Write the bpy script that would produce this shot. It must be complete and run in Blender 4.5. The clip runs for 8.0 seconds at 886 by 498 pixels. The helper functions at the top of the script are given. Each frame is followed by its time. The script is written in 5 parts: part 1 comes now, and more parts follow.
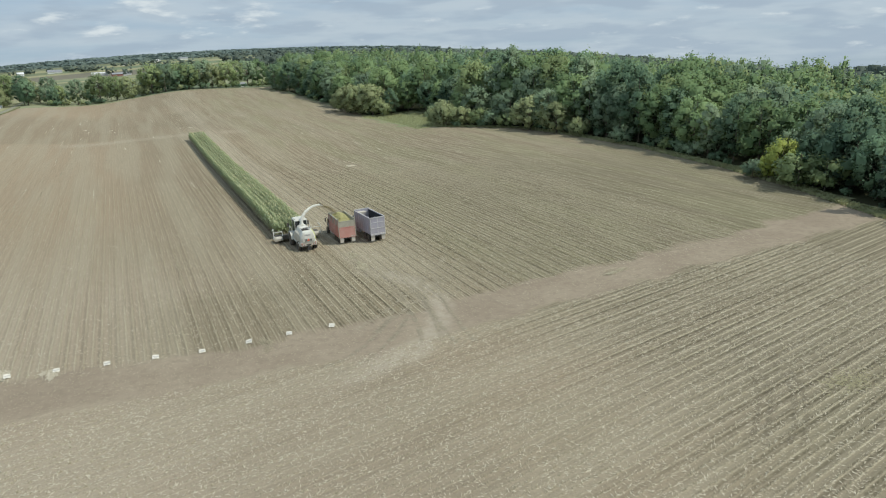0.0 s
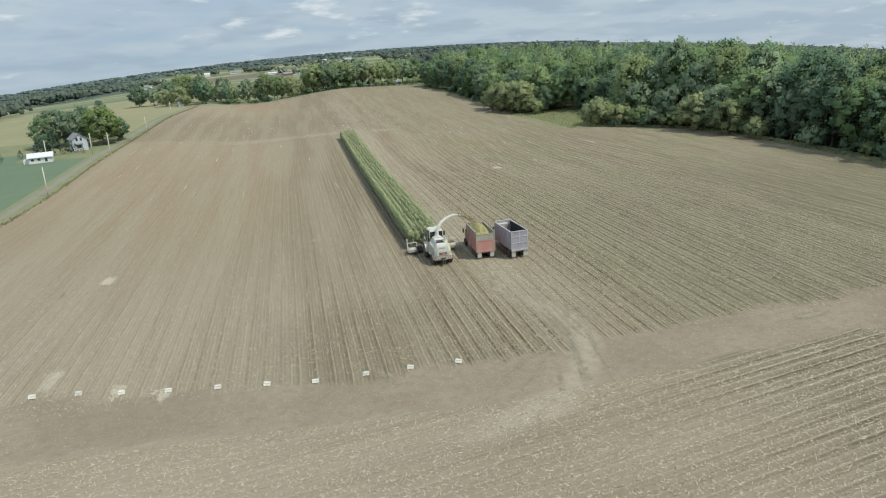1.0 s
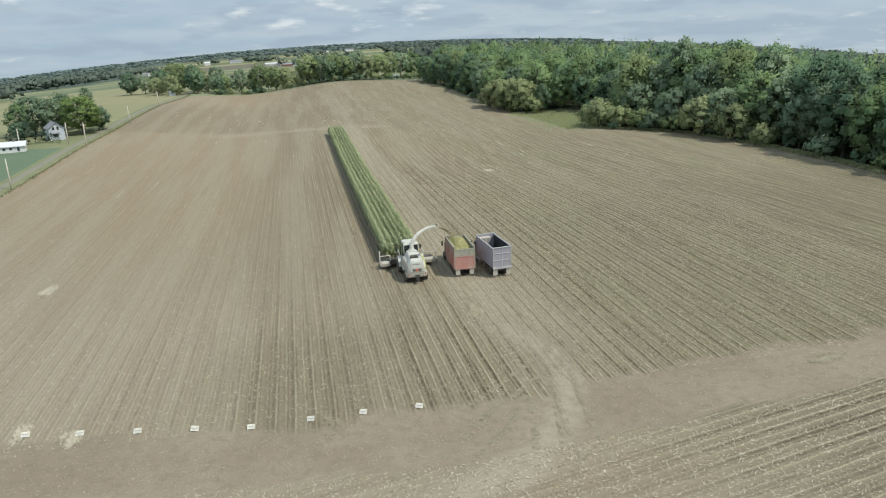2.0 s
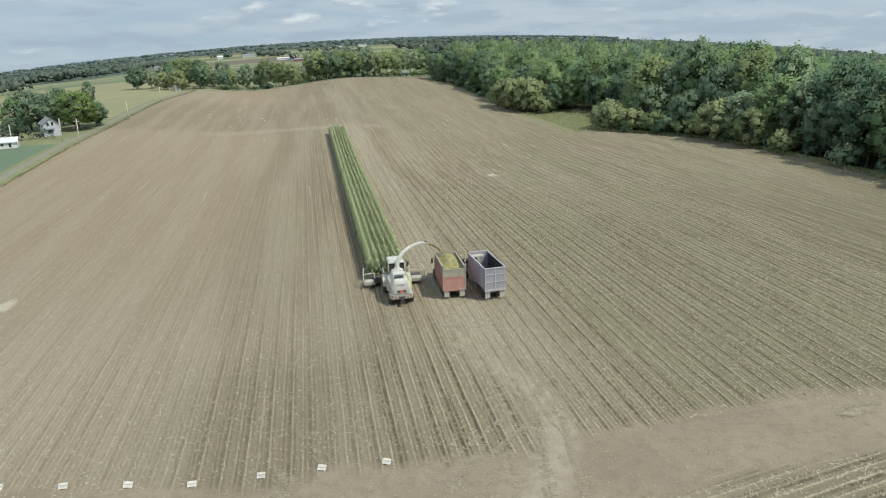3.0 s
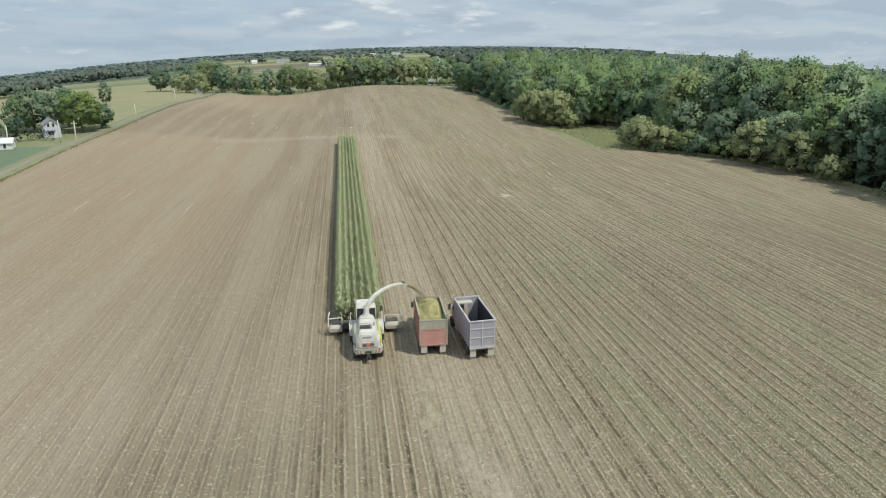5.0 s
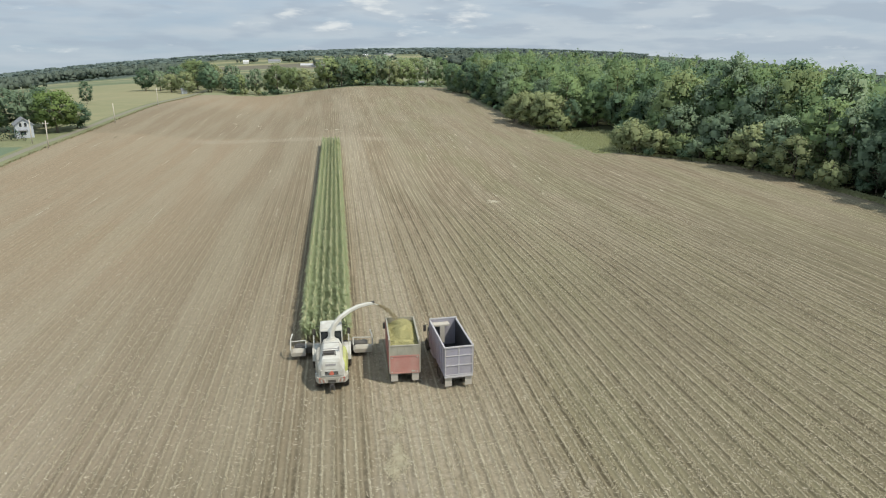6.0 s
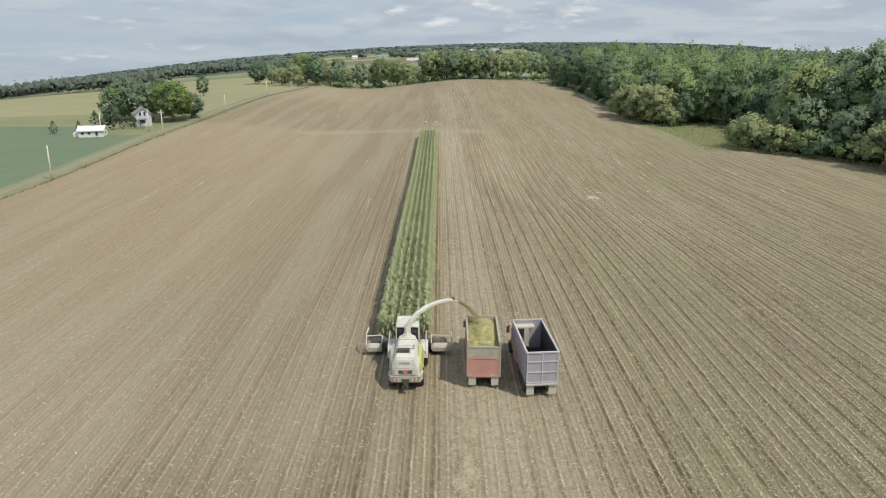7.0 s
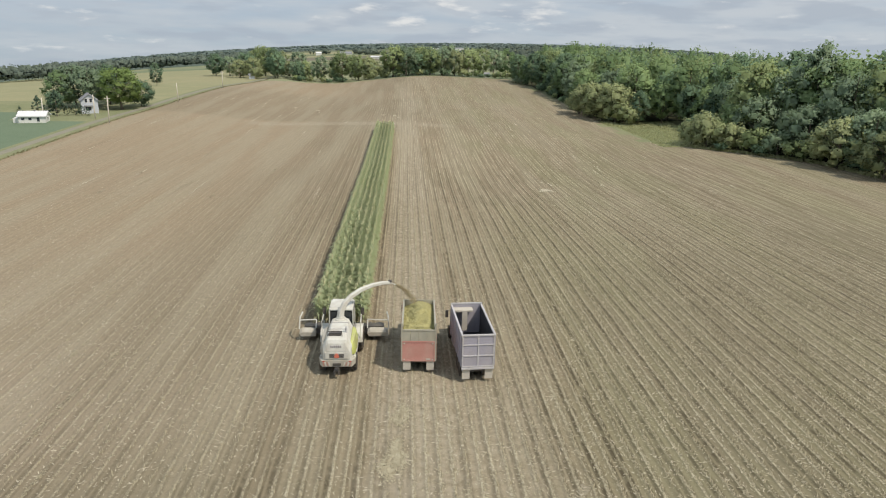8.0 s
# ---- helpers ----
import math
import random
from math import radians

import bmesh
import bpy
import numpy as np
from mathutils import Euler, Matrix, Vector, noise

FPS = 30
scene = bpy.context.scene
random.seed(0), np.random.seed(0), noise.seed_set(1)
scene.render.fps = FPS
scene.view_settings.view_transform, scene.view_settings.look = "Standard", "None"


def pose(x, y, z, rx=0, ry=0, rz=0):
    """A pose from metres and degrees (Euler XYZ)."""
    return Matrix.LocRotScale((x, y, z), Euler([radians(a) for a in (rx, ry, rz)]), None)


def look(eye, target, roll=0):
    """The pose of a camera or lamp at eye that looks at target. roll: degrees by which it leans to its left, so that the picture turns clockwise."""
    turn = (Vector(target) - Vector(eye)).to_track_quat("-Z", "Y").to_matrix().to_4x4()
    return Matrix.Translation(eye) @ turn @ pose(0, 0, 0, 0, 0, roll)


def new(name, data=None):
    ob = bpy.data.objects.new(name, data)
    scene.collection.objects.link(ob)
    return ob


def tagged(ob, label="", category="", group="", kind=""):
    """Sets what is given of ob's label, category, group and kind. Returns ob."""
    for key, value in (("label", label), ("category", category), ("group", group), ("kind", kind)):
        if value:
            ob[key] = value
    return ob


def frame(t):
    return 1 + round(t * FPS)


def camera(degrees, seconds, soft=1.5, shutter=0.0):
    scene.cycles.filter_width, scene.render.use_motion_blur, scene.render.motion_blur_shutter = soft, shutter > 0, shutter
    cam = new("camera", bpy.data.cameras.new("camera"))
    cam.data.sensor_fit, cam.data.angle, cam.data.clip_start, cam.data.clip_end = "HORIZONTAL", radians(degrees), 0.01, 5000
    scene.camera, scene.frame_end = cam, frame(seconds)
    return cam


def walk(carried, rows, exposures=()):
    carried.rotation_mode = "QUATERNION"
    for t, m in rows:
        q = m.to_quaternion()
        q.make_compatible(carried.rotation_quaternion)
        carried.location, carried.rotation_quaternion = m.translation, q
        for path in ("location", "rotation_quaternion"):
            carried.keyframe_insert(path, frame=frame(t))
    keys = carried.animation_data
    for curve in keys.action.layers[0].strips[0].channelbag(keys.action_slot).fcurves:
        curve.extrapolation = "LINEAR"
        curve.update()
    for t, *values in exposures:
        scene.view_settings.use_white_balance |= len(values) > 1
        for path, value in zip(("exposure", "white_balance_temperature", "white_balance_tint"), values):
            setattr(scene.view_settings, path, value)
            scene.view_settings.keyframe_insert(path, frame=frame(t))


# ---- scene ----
cam = camera(67.2, 8.0, soft=1.12)

# seconds, place, yaw, pitch, roll
PATH = [
    (0.0, -19.49, -90.64, 27.85, -23.87, -17.33, -2.25),
    (0.5, -17.57, -85.61, 27.72, -13.77, -17.18, -4.66),
    (1.0, -15.40, -81.04, 27.46, -10.69, -16.99, -3.60),
    (1.5, -13.07, -76.91, 27.24, -11.04, -17.14, -2.35),
    (3.0, -6.93, -66.68, 27.69, -9.72, -17.72, -1.56),
    (3.5, -5.31, -63.60, 27.29, -9.29, -17.50, -0.85),
    (4.0, -3.79, -60.87, 27.09, -8.02, -17.45, -0.76),
    (5.5, 1.17, -51.33, 26.79, -7.13, -16.75, -0.16),
    (6.0, 2.08, -48.73, 26.51, -7.84, -16.79, 0.21),
    (6.5, 2.66, -46.50, 26.04, -0.71, -16.99, -1.17),
    (7.0, 3.52, -44.95, 25.20, 1.00, -17.15, -0.20),
    (7.5, 4.62, -44.10, 24.19, -1.20, -17.02, 0.95),
    (8.0, 5.66, -43.75, 23.30, -2.23, -17.14, 1.26),
]


def heading(yaw, pitch, roll):
    return pose(0, 0, 0, 0, 0, yaw) @ pose(0, 0, 0, 90 + pitch) @ pose(0, 0, 0, 0, 0, roll)


walk(cam, [(t, Matrix.Translation((x, y, z)) @ heading(a, b, c)) for t, x, y, z, a, b, c in PATH],
     exposures=[(0.0, 0.12, 6500, 5.6), (3.5, 0.15, 6550, 6.2), (6.5, 0.18, 6850, 9.5), (8.0, 0.16, 7050, 12.0)])

# ---- daylight ----
SUN = Vector((2.05, -1.5, 3.6)).normalized()
sun = new("sun", bpy.data.lights.new("sun", "SUN"))
sun.data.energy, sun.data.angle, sun.data.color = 2.9, radians(0.6), (1.0, 0.95, 0.87)
sun.matrix_world = look(SUN * 100, (0, 0, 0))

world = bpy.data.worlds.new("sky")
scene.world = world
world.use_nodes = True


class Nodes:
    """Short hand for a node tree."""

    def __init__(self, tree):
        self.tree = tree
        tree.nodes.clear()

    def add(self, kind):
        return self.tree.nodes.new(kind)

    def put(self, socket, value):
        if isinstance(value, bpy.types.NodeSocket):
            self.tree.links.new(value, socket)
        elif isinstance(value, tuple) and len(value) == 3 and socket.type == "RGBA":
            socket.default_value = (*value, 1)
        else:
            socket.default_value = value

    def math(self, op, a, b=0.0, c=0.0, clamp=False):
        node = self.add("ShaderNodeMath")
        node.operation, node.use_clamp = op, clamp
        for i, value in enumerate((a, b, c)):
            self.put(node.inputs[i], value)
        return node.outputs[0]

    def mix(self, factor, a, b, kind="MIX"):
        node = self.add("ShaderNodeMix")
        node.data_type, node.blend_type = "RGBA", kind
        self.put(node.inputs[0], factor)
        self.put(node.inputs[6], a)
        self.put(node.inputs[7], b)
        return node.outputs[2]

    def noise(self, vector, scale, detail=3.0, rough=0.55):
        node = self.add("ShaderNodeTexNoise")
        if vector is not None:
            self.put(node.inputs["Vector"], vector)
        self.put(node.inputs["Scale"], scale)
        self.put(node.inputs["Detail"], detail)
        self.put(node.inputs["Roughness"], rough)
        return node.outputs[0]

    def ramp(self, value, low, high):
        node = self.add("ShaderNodeMapRange")
        node.interpolation_type = "SMOOTHSTEP"
        self.put(node.inputs[0], value)
        self.put(node.inputs[1], low)
        self.put(node.inputs[2], high)
        return node.outputs[0]

    def vec(self, x, y, z=0.0):
        node = self.add("ShaderNodeCombineXYZ")
        for i, value in enumerate((x, y, z)):
            self.put(node.inputs[i], value)
        return node.outputs[0]

    def xyz(self, vector):
        node = self.add("ShaderNodeSeparateXYZ")
        self.put(node.inputs[0], vector)
        return node.outputs


n = Nodes(world.node_tree)
sky = n.add("ShaderNodeTexSky")
sky.sky_type, sky.sun_disc = "NISHITA", False
sky.sun_elevation, sky.sun_rotation = math.asin(SUN.z), math.atan2(SUN.x, SUN.y)
sky.air_density, sky.dust_density, sky.ozone_density = 1.0, 2.5, 1.0
way = n.add("ShaderNodeTexCoord").outputs["Generated"]
dx, dy, dz = n.xyz(way)
# the haze near the skyline reaches a little below the level
up = n.math("MAXIMUM", n.math("ADD", dz, 0.09), 0.02)
n.put(sky.inputs[0], n.vec(dx, dy, up))
lift = n.math("ADD", up, 0.03)
flat = n.vec(n.math("DIVIDE", dx, lift), n.math("DIVIDE", dy, lift), 0.0)
turn = n.math("ARCTAN2", dx, dy)
# clouds in long banks above the skyline, thicker to the east; grey undersides, a few bright heaps
east = n.ramp(turn, -0.75, 0.45)


def cloud(across, tall, shift, seed, detail=5.0, rough=0.55):
    return n.noise(n.vec(n.math("MULTIPLY", turn, across), n.math("ADD", n.math("MULTIPLY", up, tall), shift), seed), 1.0, detail, rough)


high = n.noise(flat, 0.55, 5.0, 0.6)
bank = n.math("ADD", cloud(5.0, 34.0, 0.0, 1.0), n.math("MULTIPLY", n.math("SUBTRACT", east, 0.5), 0.14))
under = n.math("ADD", cloud(9.0, 48.0, 0.0, 5.0, 4.0, 0.45), n.math("MULTIPLY", n.math("SUBTRACT", east, 0.6), 0.10))
heaps = cloud(15.0, 62.0, 0.0, 2.0, 6.0)
foot = cloud(15.0, 62.0, 0.42, 2.0, 6.0)
near_heaps = n.math("MULTIPLY", n.ramp(n.math("ABSOLUTE", n.math("SUBTRACT", turn, 0.08)), 0.25, 0.04), n.ramp(up, 0.098, 0.115))
base = n.mix(0.70, sky.outputs[0], (4.35, 5.55, 6.95))
base = n.mix(n.ramp(up, 0.06, 0.26), base, (4.55, 5.7, 7.1))
cloudy = n.mix(n.math("MULTIPLY", n.ramp(high, 0.42, 0.62), 0.35), base, (5.2, 5.85, 6.6))
cloudy = n.mix(n.math("MULTIPLY", n.ramp(bank, 0.36, 0.70), 0.75), cloudy, (5.35, 6.1, 6.9))
cloudy = n.mix(n.math("MULTIPLY", n.ramp(under, 0.49, 0.64), 0.75), cloudy, (3.85, 4.7, 5.8))
cloudy = n.mix(n.math("MULTIPLY", n.ramp(n.math("ADD", foot, n.math("MULTIPLY", near_heaps, 0.05)), 0.52, 0.68), 0.45), cloudy, (4.3, 5.1, 6.1))
final = n.mix(n.math("MULTIPLY", n.ramp(n.math("ADD", heaps, n.math("MULTIPLY", near_heaps, 0.09)), 0.585, 0.79), 0.85), cloudy, (7.6, 8.1, 8.5))
shine = n.add("ShaderNodeBackground")
n.put(shine.inputs[0], final)
shine.inputs[1].default_value = 0.089
n.put(n.add("ShaderNodeOutputWorld").inputs[0], shine.outputs[0])


# ---- materials ----
def material(name, rough=0.8, metal=0.0):
    m = bpy.data.materials.new(name)
    m.use_nodes = True
    k = Nodes(m.node_tree)
    shader = k.add("ShaderNodeBsdfPrincipled")
    shader.inputs["Roughness"].default_value = rough
    shader.inputs["Metallic"].default_value = metal
    k.put(k.add("ShaderNodeOutputMaterial").inputs[0], shader.outputs[0])
    return m, k, shader


def bumped(k, shader, heightmap, strength, distance):
    b = k.add("ShaderNodeBump")
    b.inputs["Strength"].default_value, b.inputs["Distance"].default_value = strength, distance
    k.put(b.inputs["Height"], heightmap)
    k.put(shader.inputs["Normal"], b.outputs[0])


def place(k):
    return k.add("ShaderNodeNewGeometry").outputs["Position"]


def worn(name, a, b, scale=1.5, rough=0.6, metal=0.0, dirt=None, grime=0.35, bump=0.0):
    """Paint, metal or earth in two tones, with finer grain and, if asked, dust in patches."""
    m, k, s = material(name, rough, metal)
    at = k.add("ShaderNodeTexCoord").outputs["Object"]
    big, fine = k.noise(at, scale, 4.0), k.noise(at, scale * 9, 3.0)
    c = k.mix(k.ramp(big, 0.3, 0.7), a, b)
    c = k.mix(k.math("MULTIPLY", k.ramp(fine, 0.45, 0.75), 0.25), c, tuple(v * 0.7 for v in a))
    if dirt:
        c = k.mix(k.math("MULTIPLY", k.ramp(k.noise(at, scale * 0.6, 5.0), 0.35, 0.7), grime), c, dirt)
    k.put(s.inputs["Base Color"], c)
    k.put(s.inputs["Roughness"], k.math("ADD", k.math("MULTIPLY", fine, 0.3), rough - 0.15))
    if bump:
        bumped(k, s, fine, 0.5, bump)
    return m


def leafy(name, a, b, tint=(0.30, 0.30, 0.06), sheer=0.40, uneven=1.0):
    """Leaves: hue varies from plant to plant and from leaf to leaf; light comes through."""
    m = bpy.data.materials.new(name)
    m.use_nodes = True
    k = Nodes(m.node_tree)
    one = k.add("ShaderNodeObjectInfo").outputs["Random"]
    leaf = k.add("ShaderNodeNewGeometry").outputs["Random Per Island"]
    patch = k.noise(place(k), 0.12, 2.0)
    c = k.mix(one, tuple(v * 0.72 for v in a), tuple(v * 1.22 for v in b))
    c = k.mix(k.math("MULTIPLY", leaf, 0.20 * uneven), c, tuple(v * 0.62 for v in a))
    c = k.mix(k.math("MULTIPLY", k.ramp(patch, 0.45, 0.75), 0.35), c, tint)
    d = k.add("ShaderNodeBsdfPrincipled")
    d.inputs["Roughness"].default_value = 0.75
    d.inputs["Specular IOR Level"].default_value = 0.12
    t = k.add("ShaderNodeBsdfTranslucent")
    k.put(d.inputs["Base Color"], c)
    k.put(t.inputs[0], k.mix(0.5, c, tint))
    mixed = k.add("ShaderNodeMixShader")
    mixed.inputs[0].default_value = sheer
    k.put(mixed.inputs[1], d.outputs[0])
    k.put(mixed.inputs[2], t.outputs[0])
    k.put(k.add("ShaderNodeOutputMaterial").inputs[0], mixed.outputs[0])
    return m


ROW = 0.762
LEAN = 0.02


def layer(name, base):
    """A soil shader: in a material of its own, or one layer of another's."""
    if base is None:
        m, k, s = material(name, 0.95)
    else:
        m, k = base
        s = k.add("ShaderNodeBsdfPrincipled")
        s.inputs["Roughness"].default_value = 0.95
    s.inputs["Specular IOR Level"].default_value = 0.15
    return m, k, s


def stubble(name, across, lean, plain, dust, dark, span, base=None):
    """Harvested maize ground: rows of cut stalks, pale litter, soil showing through, wheel marks along the rows.
    plain: how strongly the rows still show where the ground was worked smoother; dust: pale dust over all; dark: depth
    of the rows' dark tone, furrow shade painted in; span: where, along x, they begin to stand out."""
    m, k, s = layer(name, base)
    at = place(k)
    x, y, _ = k.xyz(at)
    u0, v = (x, y) if across == "x" else (y, x)
    u = k.math("DIVIDE", k.math("ADD", u0, k.math("MULTIPLY", v, lean)), ROW)
    wob = k.noise(k.vec(k.math("MULTIPLY", u, 0.3), k.math("MULTIPLY", v, 0.22), 0), 1.0, 3.0)
    u = k.math("ADD", u, k.math("ADD", k.math("MULTIPLY", wob, 0.24), 0.26))
    half = k.math("MULTIPLY", u, 0.5)
    part_ = k.math("FRACT", u)
    saw = k.math("ABSOLUTE", k.math("SUBTRACT", k.math("FRACT", u), 0.5))
    saw2 = k.math("ABSOLUTE", k.math("SUBTRACT", k.math("FRACT", half), 0.5))
    row, row2 = k.math("FLOOR", u), k.math("FLOOR", half)
    grain = k.noise(at, 6.5, 4.0, 0.75)
    clod = k.noise(at, 1.9, 4.0, 0.65)
    wide = k.noise(at, 0.035, 4.0, 0.6)
    streak = k.noise(k.vec(k.math("MULTIPLY", u, 2.6), k.math("MULTIPLY", v, 0.45), 2.0), 1.0, 4.0, 0.6)
    each = k.noise(k.vec(k.math("MULTIPLY", row, 3.71), k.math("MULTIPLY", v, 0.07), 0), 1.0, 3.0)
    each2 = k.noise(k.vec(k.math("MULTIPLY", row2, 5.37), k.math("MULTIPLY", v, 0.16), 7.0), 1.0, 4.0, 0.65)
    passes = k.noise(k.vec(k.math("MULTIPLY", u, 0.16), k.math("MULTIPLY", v, 0.012), 4.0), 1.0, 2.0)
    # rows stand out on the right of the standing maize, less on the left
    rough = k.math("ADD", plain, k.math("MULTIPLY", k.ramp(k.math("ADD", x, k.math("MULTIPLY", k.math("SUBTRACT", wide, 0.5), 9.0)), *span), 1.0 - plain))
    if across == "x":
        rough = k.math("MAXIMUM", rough, k.math("MULTIPLY", k.ramp(k.math("ADD", y, k.math("MULTIPLY", wide, 30.0)), 50.0, -5.0), 0.55))
    soil = k.mix(k.ramp(wide, 0.35, 0.68), (0.282, 0.227, 0.156), (0.246, 0.206, 0.136))
    redder = k.ramp(k.math("ADD", x, k.math("MULTIPLY", k.math("SUBTRACT", wide, 0.5), 60.0)), 10.0, -34.0)
    soil = k.mix(k.math("MULTIPLY", k.math("MULTIPLY", redder, k.ramp(y, -30.0, 60.0)), 0.85), soil, (0.318, 0.250, 0.170))
    # a duller belt beside the standing maize, and a darker stretch beyond the cross track
    belt = k.math("MULTIPLY", k.ramp(x, -30.0, -14.0), k.ramp(x, 2.0, -3.0))
    beyond = k.math("MULTIPLY", k.math("MULTIPLY", k.ramp(y, 154.0, 160.0), k.ramp(y, 262.0, 225.0)), k.ramp(k.math("ADD", x, k.math("MULTIPLY", wide, 30.0)), 34.0, 14.0))
    soil = k.mix(k.math("MULTIPLY", k.math("MAXIMUM", belt, beyond), 0.5), soil, (0.205, 0.172, 0.118))
    soil = k.mix(k.math("MULTIPLY", k.ramp(passes, 0.40, 0.62), 0.45), soil, (0.345, 0.310, 0.225))
    soil = k.mix(k.math("MULTIPLY", k.ramp(streak, 0.52, 0.70), k.math("MULTIPLY", k.math("ADD", 0.03, k.math("MULTIPLY", rough, 0.43)), k.math("SUBTRACT", 1.0, k.math("MULTIPLY", k.ramp(y, 90.0, 190.0), 0.6)))), soil, (0.375, 0.335, 0.235))
    soil = k.mix(k.math("MULTIPLY", k.ramp(clod, 0.42, 0.72), 0.40), soil, (0.150, 0.130, 0.088))
    soil = k.mix(k.math("MULTIPLY", k.ramp(x, 6.0, 26.0), k.math("SUBTRACT", 0.74, k.math("MULTIPLY", k.ramp(y, 15.0, 75.0), 0.56))), soil, (0.160, 0.144, 0.092))
    weedy = k.math("MULTIPLY", k.math("MULTIPLY", k.ramp(k.noise(k.vec(k.math("MULTIPLY", u, 0.10), k.math("MULTIPLY", v, 0.018), 9.0), 1.0, 4.0, 0.6), 0.42, 0.62), k.ramp(x, 6.0, 24.0)), 0.42 if across == "x" else 0.2)
    soil = k.mix(weedy, soil, (0.228, 0.224, 0.126))
    # the lane where the trucks drive, and a track across the field's far part
    lane = k.math("MULTIPLY", k.ramp(k.math("ABSOLUTE", k.math("SUBTRACT", k.math("ADD", x, k.math("MULTIPLY", y, 0.022)), 5.6)), 3.6, 2.2), k.math("MULTIPLY", k.ramp(y, -40.0, -12.0), k.math("SUBTRACT", 1.0, k.math("ADD", k.math("MULTIPLY", k.ramp(y, 130.0, 160.0), 0.45), k.math("MULTIPLY", k.ramp(y, 265.0, 305.0), 0.55)))))
    cross = k.math("MULTIPLY", k.ramp(k.math("ABSOLUTE", k.math("SUBTRACT", k.math("SUBTRACT", y, k.math("MULTIPLY", x, 0.03)), 151.0)), 5.0, 2.0), k.ramp(k.math("ABSOLUTE", k.math("ADD", x, 14.0)), 34.0, 24.0))
    # dust settled behind the trucks
    wake = k.math("MULTIPLY", k.math("MULTIPLY", k.ramp(x, 1.5, 5.0), k.ramp(k.math("ADD", x, k.math("MULTIPLY", wide, 6.0)), 20.0, 12.0)), k.math("MULTIPLY", k.ramp(y, 10.0, -2.0), k.ramp(y, -27.0, -14.0)))
    open_ = k.math("MAXIMUM", k.math("MAXIMUM", k.math("MULTIPLY", lane, 0.8), k.math("MULTIPLY", cross, 0.6)), k.math("MULTIPLY", wake, 0.55 if across == "x" else 0.0))
    soil = k.mix(k.math("MULTIPLY", open_, k.ramp(clod, 0.75, 0.30)), soil, (0.385, 0.342, 0.262))
    soil = k.mix(k.math("MULTIPLY", k.math("MULTIPLY", k.ramp(k.math("ADD", x, k.math("MULTIPLY", wide, 24.0)), 14.0, -22.0), k.ramp(y, 55.0, -15.0)), 0.34), soil, (0.400, 0.345, 0.275))
    soil = k.mix(dust, soil, (0.415, 0.360, 0.280))
    # towards the wood and the far end the rows are trodden and overgrown
    fade = k.math("MAXIMUM", k.ramp(k.math("ADD", y, k.math("MULTIPLY", wide, 60.0)), 70.0, 170.0), k.math("MULTIPLY", k.ramp(k.math("ADD", x, k.math("MULTIPLY", wide, 30.0)), 62.0, 95.0), 0.6))
    # dark row lines: decayed stubble and furrow shade, both put into the colour
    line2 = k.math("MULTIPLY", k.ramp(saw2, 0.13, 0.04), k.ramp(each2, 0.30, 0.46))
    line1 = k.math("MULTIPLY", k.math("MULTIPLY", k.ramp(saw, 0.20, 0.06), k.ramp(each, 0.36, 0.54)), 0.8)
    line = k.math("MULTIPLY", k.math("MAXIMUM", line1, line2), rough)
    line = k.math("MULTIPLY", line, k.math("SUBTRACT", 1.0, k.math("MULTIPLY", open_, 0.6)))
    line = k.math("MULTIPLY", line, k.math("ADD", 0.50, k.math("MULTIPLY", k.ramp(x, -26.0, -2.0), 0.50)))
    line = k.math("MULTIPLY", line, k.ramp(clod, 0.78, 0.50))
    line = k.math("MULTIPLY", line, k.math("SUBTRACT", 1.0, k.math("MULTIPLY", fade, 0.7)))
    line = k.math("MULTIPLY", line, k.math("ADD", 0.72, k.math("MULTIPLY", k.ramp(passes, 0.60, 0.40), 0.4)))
    driven = k.math("MULTIPLY", k.math("MULTIPLY", k.ramp(x, -16.0, -8.0), k.ramp(x, 13.0, 7.0)), k.math("MULTIPLY", k.ramp(y, 40.0, 5.0), k.ramp(y, -15.0, -7.0)))
    # the last stretch before the headland, darker and rough
    dull_end = k.math("MULTIPLY", k.math("MULTIPLY", k.ramp(x, -27.0, -14.0), k.ramp(x, 9.0, 4.0)), k.ramp(y, -6.0, -16.0)) if across == "x" else 0.0
    soil = k.mix(k.math("MULTIPLY", dull_end, 0.35), soil, (0.185, 0.162, 0.105))
    line = k.math("MULTIPLY", line, k.math("ADD", 1.0, k.math("MULTIPLY", dull_end, 0.15)), clamp=True)
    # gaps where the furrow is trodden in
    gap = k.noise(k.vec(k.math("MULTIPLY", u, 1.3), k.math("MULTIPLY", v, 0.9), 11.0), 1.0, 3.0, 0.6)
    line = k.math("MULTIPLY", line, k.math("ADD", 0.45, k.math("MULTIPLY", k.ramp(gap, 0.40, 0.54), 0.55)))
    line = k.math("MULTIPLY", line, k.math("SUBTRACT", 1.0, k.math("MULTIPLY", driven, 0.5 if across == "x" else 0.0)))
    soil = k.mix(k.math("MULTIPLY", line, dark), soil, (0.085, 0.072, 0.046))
    straw = k.math("MULTIPLY", k.ramp(k.math("ABSOLUTE", k.math("SUBTRACT", part_, 0.32)), 0.15, 0.04), k.ramp(grain, 0.42, 0.56))
    straw = k.math("MULTIPLY", straw, k.ramp(each, 0.64, 0.42))
    soil = k.mix(k.math("MULTIPLY", straw, k.math("ADD", 0.06, k.math("MULTIPLY", rough, 0.92 * dark))), soil, (0.56, 0.51, 0.375))
